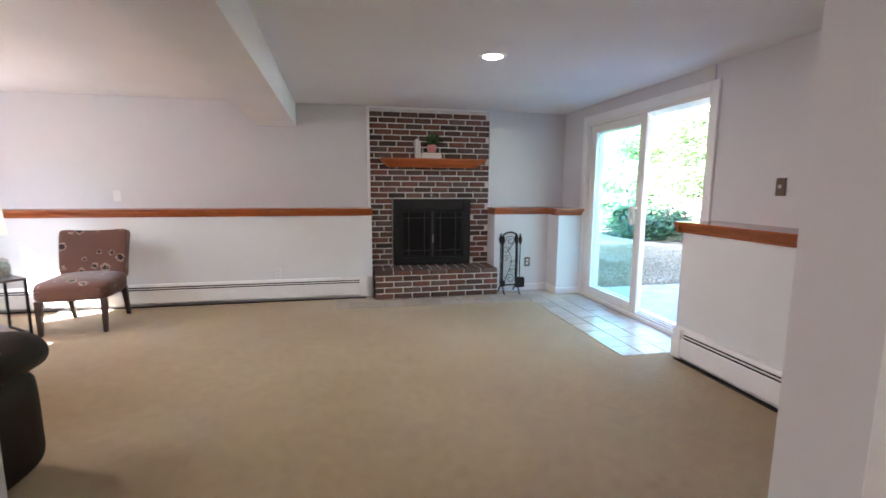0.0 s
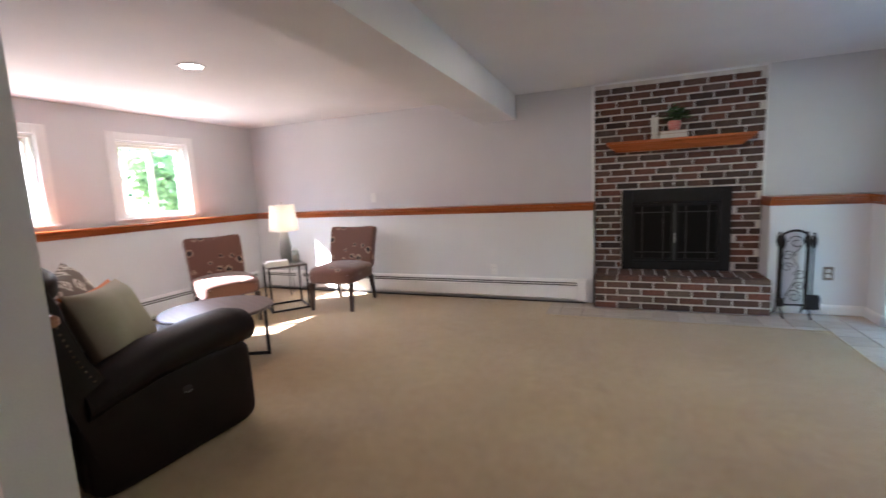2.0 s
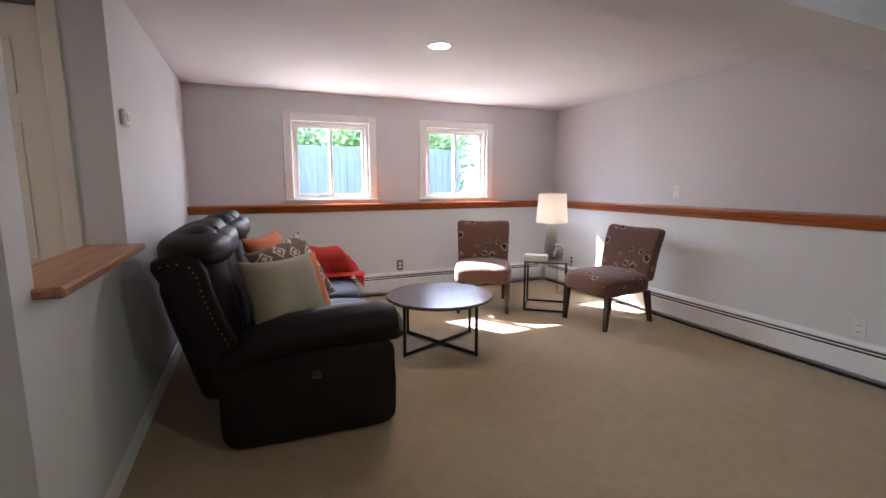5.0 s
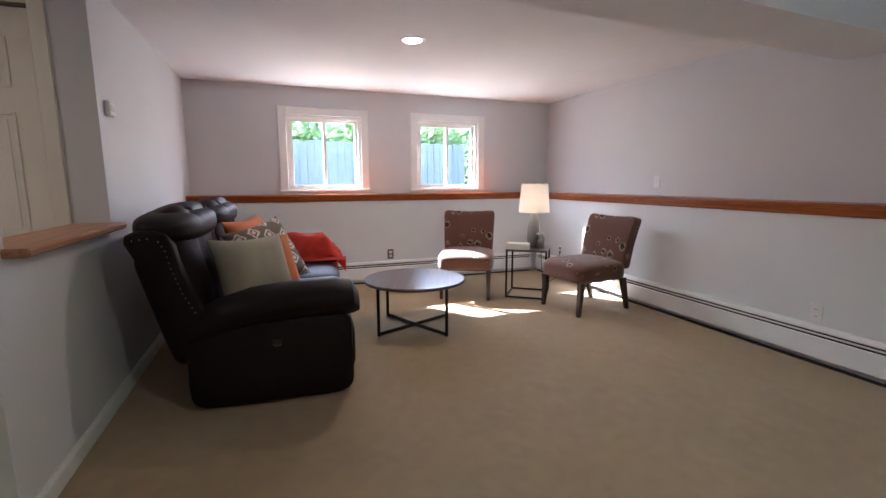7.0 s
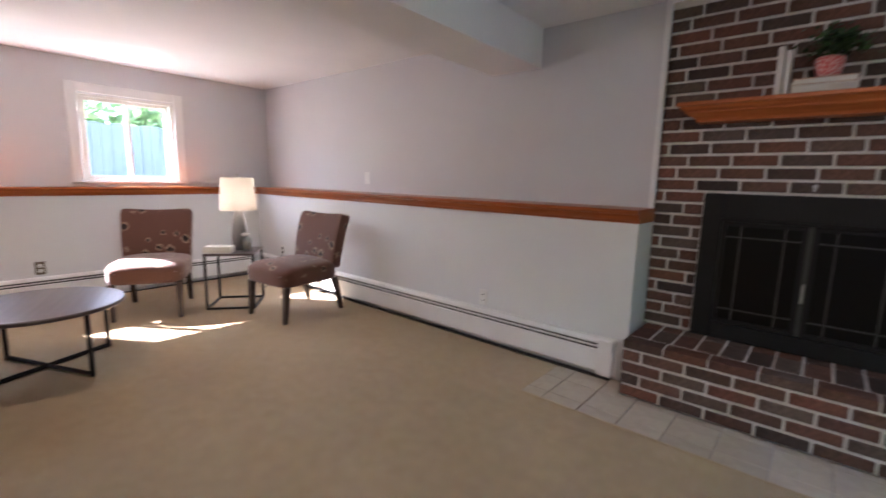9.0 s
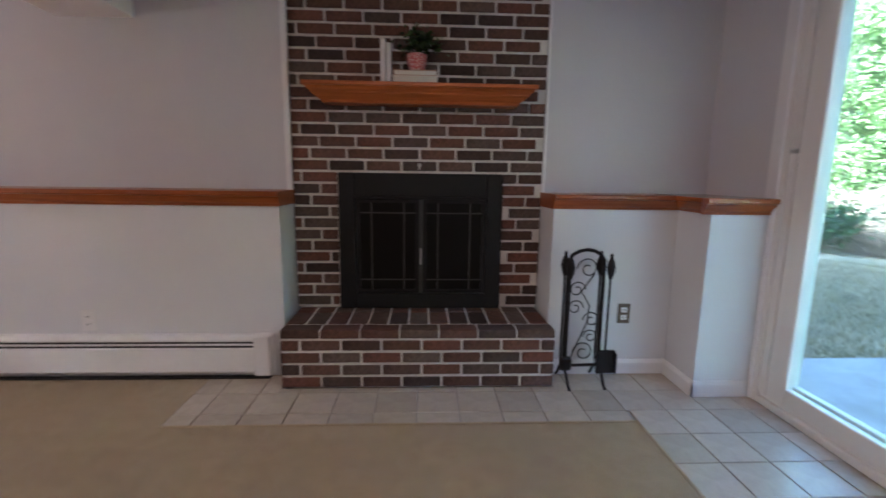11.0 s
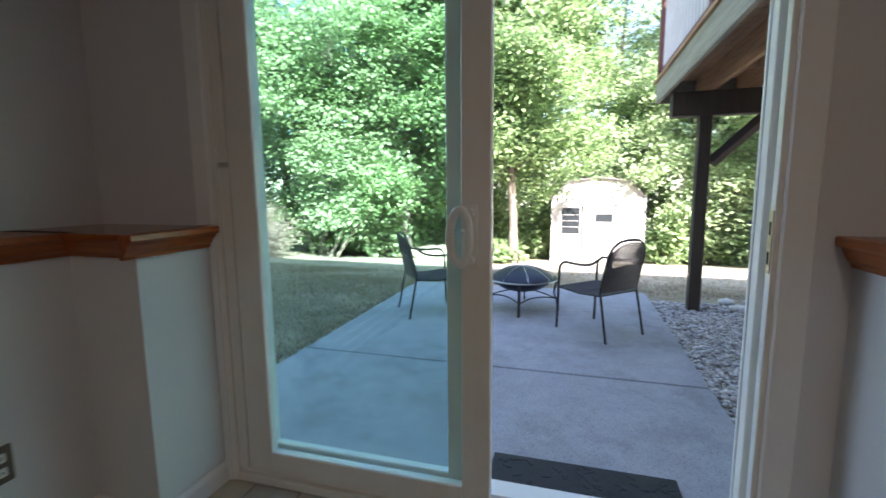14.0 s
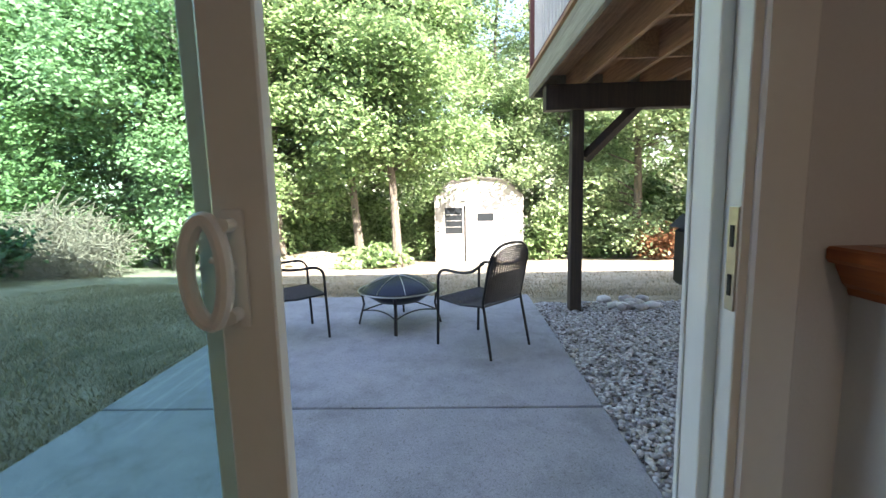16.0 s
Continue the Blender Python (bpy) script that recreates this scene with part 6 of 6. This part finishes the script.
# ---- shed ----
SHX, SH0, SH1, SHG, SHE, SHP = 16.2, 0.95, 3.86, -1.30, 0.88, 1.52
shed = thing("garden_shed", "white gambrel-roofed garden shed at the wood's edge", "shed", (SHX, (SH0 + SH1) / 2, SHG))
SHO = (SHX, (SH0 + SH1) / 2, SHG)
gable = [(SH0, SHG), (SH1, SHG), (SH1, SHE), (SH1 - 0.55, SHP - 0.12), ((SH0 + SH1) / 2, SHP), (SH0 + 0.55, SHP - 0.12), (SH0, SHE)]
bm = bmesh.new()
prism(bm, gable, (SHX, 0, 0), (3.2, 0, 0), (0, 1, 0))
part("body", local(bm, SHO), M["shed_siding"], shed)
for a, b in zip(gable[2:], gable[3:]):
    bm = bmesh.new()
    prism(bm, [(a[0], a[1] + 0.005), (a[0], a[1] + 0.045), (b[0], b[1] + 0.045), (b[0], b[1] + 0.005)], (SHX - 0.12, 0, 0), (3.4, 0, 0), (0, 1, 0))
    part("roof", local(bm, SHO), M["shingle"], shed)
for k in range(18):
    part("siding_board", local(boxes((SHX - 0.014, SHX + 0.0, SH0, SH1 - 0.0, SHG + 0.02 + k * 0.12, SHG + 0.132 + k * 0.12)), SHO), M["shed_siding"], shed)
bm = boxes((SHX - 0.045, SHX - 0.016, 2.90, 3.58, SHG + 0.02, 0.62))
sdoor = part("door", local(bm, SHO), M["shed_siding"], shed)
part("door_glass", local(boxes((SHX - 0.052, SHX - 0.046, 2.94, 3.52, -0.30, 0.56)), SHO), M["shed_dark"], sdoor, "dark glass")
part("glazing_bar", local(boxes(*[(SHX - 0.06, SHX - 0.053, 2.98, 3.50, -0.08 + k * 0.2, -0.066 + k * 0.2) for k in range(3)]), SHO), M["shed_siding"], sdoor)
part("door_edge", local(boxes((SHX - 0.048, SHX - 0.016, 2.835, 2.899, SHG + 0.02, 0.62)), SHO), M["dark_gap"], sdoor)
swin = part("window", local(boxes((SHX - 0.04, SHX - 0.016, 1.87, 2.51, 0.06, 0.40)), SHO), M["shed_siding"], shed)
part("pane", local(boxes((SHX - 0.044, SHX - 0.041, 1.92, 2.46, 0.10, 0.36)), SHO), M["shed_dark"], swin)


# ---- trees and shrubs ----
def tree(x, y, height, spread, mat, seed, label, leaves=9000, low=0.22, size=0.14, trunk=0.15):
    r = np.random.default_rng(seed)
    base = ground_z(x, y) - 0.05
    t0 = thing("tree", label, "tree", (x, y, base))
    bm = bmesh.new()
    lean = r.uniform(-0.05, 0.05, 2)
    spine = [Vector((lean[0] * z + 0.08 * math.sin(z * 0.8 + seed), lean[1] * z + 0.08 * math.cos(z * 0.7 + seed), z)) for z in np.linspace(0, height * 0.9, 9)]
    tube(bm, spine, [trunk * (1.25 if i == 0 else 1 - 0.1 * i) for i in range(9)], 9)
    tips = []
    for k in range(34):
        h = r.uniform(low, 0.95)
        i = min(7, int(h * 8))
        p = spine[i].lerp(spine[i + 1], h * 8 - i) * 1.0
        a = r.uniform(0, 6.283)
        prof = math.sin(min(1, (h - low + 0.16) / (1.12 - low)) * math.pi) ** 0.6
        d = spread * prof * r.uniform(0.55, 1.05)
        q = p + Vector((math.cos(a) * d, math.sin(a) * d, d * r.uniform(-0.05, 0.45)))
        m = (p + q) / 2 + Vector((0, 0, 0.12 * d))
        tube(bm, [p, m, q], [trunk * 0.32 * (1.1 - h), trunk * 0.2 * (1.1 - h), 0.01], 5)
        tips += [q, m.lerp(q, 0.35), q + Vector(r.normal(size=3) * 0.3)]
    part("trunk", bm, M["bark"], t0, "grey-brown trunk and limbs", True)
    tips = np.array([t[:] for t in tips])
    pick = r.integers(0, len(tips), leaves // 24)
    sub = tips[pick] + r.normal(size=(len(pick), 3)) * (spread * 0.15, spread * 0.15, spread * 0.11)
    pts = np.repeat(sub, 24, 0) + r.normal(size=(len(sub) * 24, 3)) * (0.24, 0.24, 0.11)
    # each spray hangs lower towards its tip
    pts[:, 2] -= 0.25 * np.linalg.norm((pts - np.repeat(sub, 24, 0))[:, :2], axis=1)
    pts = pts[pts[:, 2] > 0.35]
    leaf_part("crown", pts, r.uniform(size * 0.6, size * 1.15, len(pts)), mat, t0, seed + 100)
    return t0


A, B, C = M["leaf_a"], M["leaf_b"], M["leaf_c"]
for k, (x, y, h, s, mt, low, n) in enumerate((
    (13.6, 4.85, 11, 2.6, A, 0.19, 15000), (14.2, 6.0, 10, 2.3, B, 0.2, 12000), (14.0, 8.2, 10, 2.6, A, 0.10, 14000),
    (13.2, 10.6, 10, 2.8, C, 0.08, 14000), (14.6, 13.0, 11, 2.8, A, 0.08, 13000), (12.5, 14.8, 9, 2.6, B, 0.08, 11000),
    (15.5, 17.5, 11, 3.0, C, 0.08, 11000), (13.0, 19.5, 10, 3.0, A, 0.08, 10000), (17.5, 10.0, 13, 3.2, B, 0.12, 10000),
    (17.6, 6.2, 13, 3.0, B, 0.14, 10000), (20.3, 2.6, 13, 3.0, A, 0.14, 11000), (18.2, -0.6, 11, 2.6, C, 0.12, 11000),
    (16.5, -2.8, 10, 2.6, C, 0.10, 11000), (15.0, -5.6, 10, 2.8, C, 0.10, 10000), (19.5, -6.0, 12, 3.2, B, 0.1, 8000),
    (21.5, -0.6, 15, 3.4, C, 0.1, 11000), (23.0, 1.6, 15, 3.4, A, 0.1, 9000), (23.0, -3.2, 15, 3.4, B, 0.1, 8000), (21.0, 13.5, 14, 3.6, B, 0.10, 8000), (18.5, 22.0, 12, 3.4, B, 0.08, 8000), (11.8, 24.0, 11, 3.2, A, 0.08, 8000))):
    label = ("tall leafy tree with a bare lower trunk at the lawn's edge", "leafy green tree in the wood behind the lawn", "bright green tree at the edge of the wood")[0 if k < 2 else 2 if mt is C else 1]
    tree(x, y, h, s, mt, 40 + k, label, int(n * 3.4), low, 0.072, 0.16 if k > 1 else 0.13)


def shrub(x, y, w, h, mat, seed, label, n=2600, size=0.075, name="shrub"):
    r = np.random.default_rng(seed)
    z0 = ground_z(x, y) - 0.02
    s = thing(name, label, "shrub", (x, y, z0), 0, "undergrowth")
    bm = bmesh.new()
    tips = []
    for k in range(14):
        a, d = r.uniform(0, 6.283), w * math.sqrt(r.uniform(0.05, 1))
        tip = Vector((math.cos(a) * d, math.sin(a) * d, h * r.uniform(0.3, 1.0) * (1.05 - 0.4 * d / w)))
        tube(bm, [(0, 0, 0), tip * 0.5 + Vector((0, 0, 0.1 * h)), tip], [0.018, 0.012, 0.004], 5)
        tips.append(tip[:])
    part("stems", bm, M["bark"], s, "", True)
    tips = np.array(tips)
    pts = np.repeat(tips[r.integers(0, 14, n // 10)] * r.uniform(0.55, 1.05, (n // 10, 1)), 10, 0) + r.normal(size=(n // 10 * 10, 3)) * (w * 0.17, w * 0.17, h * 0.12)
    pts = pts[pts[:, 2] > 0.02]
    leaf_part("foliage", pts, r.uniform(size * 0.6, size * 1.2, len(pts)), mat, s, seed + 7)


rs = random.Random(77)
for k in range(26):
    y = -7 + k * 1.22 + rs.uniform(-0.3, 0.3)
    if 0.3 < y < 4.2:
        x = 20 + rs.uniform(-0.4, 0.8)
    else:
        x = (14.4 if y > 4 else 16.5) + rs.uniform(-0.5, 0.9) - 0.10 * max(0, y - 8)
    shrub(x, y, rs.uniform(0.8, 1.25), rs.uniform(1.1, 2.3) if not 4.1 < y < 7 else rs.uniform(0.5, 0.8), (M["leaf_a"], M["leaf_c"], M["leaf_b"], M["leaf_c"])[k % 4], 300 + k, "tangled green undergrowth at the edge of the wood", 2600, 0.09)
shrub(15.2, -3.3, 1.0, 1.5, M["twig_leaf"], 399, "rusty brown withered shrub behind the lawn", 2600, 0.07)
shrub(8.4, 11.9, 1.15, 1.25, M["leaf_dark"], 401, "dark green shrub beside the lawn", 5200, 0.06)
shrub(9.6, 13.2, 1.2, 1.3, M["leaf_dark"], 402, "dark green shrub beside the lawn", 4200, 0.06)

# tall understorey that closes the wood behind the trunks
for k in range(13):
    y = 3.9 + k * 0.75 + rs.uniform(-0.2, 0.2)
    shrub(17.2 + rs.uniform(-0.4, 1.4), y, 1.15, rs.uniform(2.3, 3.3), (M["leaf_b"], M["leaf_c"], M["leaf_a"])[k % 3], 600 + k, "tall dense green understorey bush in the wood", 5200, 0.075)
for k in range(6):
    shrub(18.8 + rs.uniform(-0.4, 0.8), -7.5 + k * 1.35, 1.2, rs.uniform(2.2, 3.0), (M["leaf_b"], M["leaf_a"])[k % 2], 640 + k, "tall dense green understorey bush in the wood", 4200, 0.08)
bm = bmesh.new()
vs = bmesh.ops.create_icosphere(bm, subdivisions=4, radius=1)["verts"]
for v in vs:
    k = 1 + 0.22 * noise.noise(v.co * 2.1) + 0.07 * noise.noise(v.co * 7.0)
    v.co = Vector((v.co.x * 0.8 * k, v.co.y * 1.25 * k, v.co.z * 0.42 * k))
tagged(linked("earth_mound", bm, M["mound"], None, True), "low mound of pale dry earth before the trees", "mound").location = (14.0, 7.3, ground_z(14.0, 7.3) + 0.02)

# the wood goes on behind, leaf mass down to the ground
r = np.random.default_rng(31)
far = np.repeat(np.stack([r.uniform(24, 33, 1500), r.uniform(-28, 42, 1500), r.uniform(-2.0, 11, 1500)], 1), 22, 0) + r.normal(size=(33000, 3)) * (0.7, 0.7, 0.5)
tagged(leaf_part("far_woods", far, r.uniform(0.14, 0.28, len(far)), M["leaf_b"], None, 32), "dense green wood behind the garden", "woods", "", "stuff")

# brush pile
r = np.random.default_rng(9)
bm = bmesh.new()
bx, by = 10.9, 11.9
for k in range(1100):
    a, d = r.uniform(0, 6.28), 1.1 * math.sqrt(r.uniform(0, 1))
    c = Vector((bx + math.cos(a) * d, by + math.sin(a) * d * 1.2, ground_z(bx, by) + r.uniform(0.02, 1.6) * math.sqrt(max(0.04, 1 - (d / 1.25) ** 2))))
    w = Vector(r.normal(size=3) * (0.30, 0.30, 0.26))
    bend = Vector(r.normal(size=3) * 0.09)
    tube(bm, [c - w, c + bend, c + w], [0.011, 0.008, 0.002], 4)
tagged(linked("brush_pile", bm, M["twig"]), "heap of dry brown branches at the lawn's edge", "brush pile", "", "stuff")
for x0, y0, x1, y1, h in ((12.0, 9.6, 12.6, 8.7, 1.3), (12.2, 9.9, 12.9, 9.6, 1.0)):
    bm = bmesh.new()
    z = ground_z(x0, y0)
    tube(bm, [(x0, y0, z), ((x0 + x1) / 2, (y0 + y1) / 2, z + h * 0.6), (x1, y1, z + h)], [0.05, 0.04, 0.02], 7)
    tagged(linked("fallen_branch", bm, M["twig"], None, True), "pale dead branch leaning in the undergrowth", "branch")

# grass blades on the near lawn
def blades(name, n, area, seed, label, keep):
    r = np.random.default_rng(seed)
    x, y = r.uniform(*area[0], n), r.uniform(*area[1], n)
    ok = keep(x, y)
    x, y = x[ok], y[ok]
    z = np.array([ground_z(a, b) for a, b in zip(x, y)])
    h = r.uniform(0.018, 0.05, len(x))
    a = r.uniform(0, 6.283, len(x))
    wx, wy = np.cos(a) * 0.005, np.sin(a) * 0.005
    bend = r.normal(size=(len(x), 2)) * 0.016
    p = np.stack([np.stack([x - wx, y - wy, z], 1), np.stack([x + wx, y + wy, z], 1), np.stack([x + bend[:, 0], y + bend[:, 1], z + h], 1)], 1).reshape(-1, 3)
    me = bpy.data.meshes.new(name)
    me.vertices.add(len(p))
    me.vertices.foreach_set("co", p.astype(np.float32).ravel())
    me.loops.add(len(p))
    me.loops.foreach_set("vertex_index", np.arange(len(p), dtype=np.int32))
    me.polygons.add(len(p) // 3)
    me.polygons.foreach_set("loop_start", np.arange(0, len(p), 3, dtype=np.int32))
    me.update(calc_edges=True)
    me.materials.append(M["grass"])
    tagged(new(name, me), label, "grass", "", "stuff")


def thin(x, y):
    return np.abs(np.sin(x * 127.1 + y * 311.7) * 43758.5) % 1.0


blades("grass", 90000, ((2.6, 9.0), (5.31, 9.5)), 21, "short dry grass blades beside the patio", lambda x, y: thin(x, y) < 0.55 + 0.2 * np.sin(x * 2.3 + 1.5 * np.sin(y * 1.7)) + 0.2 * np.sin(y * 3.1 + x * 1.1))
blades("grass", 60000, ((6.86, 12.0), (-1.5, 9.0)), 22, "short dry grass blades beyond the patio", lambda x, y: ((y < 5.3) | (x > 9.0)) & (thin(x, y) < (0.55 + 0.25 * np.sin(x * 1.9 + np.sin(y * 2.3)) + 0.2 * np.sin(y * 3.3 - x)) * np.clip((11 - x) / 3, 0, 1)))

# ---- west garden, seen through the two windows ----
fence = thing("garden_fence", "weathered grey board fence outside the windows", "fence", (-9.2, 3.0, 0.86))
for k in range(74):
    y0 = -5.6 + k * 0.152
    part("board", boxes((-0.012, 0.012, y0 - 3.0 + 3.0 - 3.0, y0 - 3.0 + 0.147, 0.02, 1.15 + 0.012 * math.sin(k * 2.1))), M["fence"], fence)
for z in (0.3, 0.9):
    part("rail", boxes((-0.055, -0.013, -8.6, 2.65, z, z + 0.09)), M["fence"], fence)
for k, y in enumerate((-3.0, -0.5, 1.8, 3.9, 6.0, 8.4)):
    shrub(-10.6 - 0.3 * (k % 2), y, 1.3, 2.7, (M["leaf_c"], M["leaf_a"])[k % 2], 500 + k, "bright green shrub above the fence", 3600, 0.10)
lay_bricks()
lay_tiles()
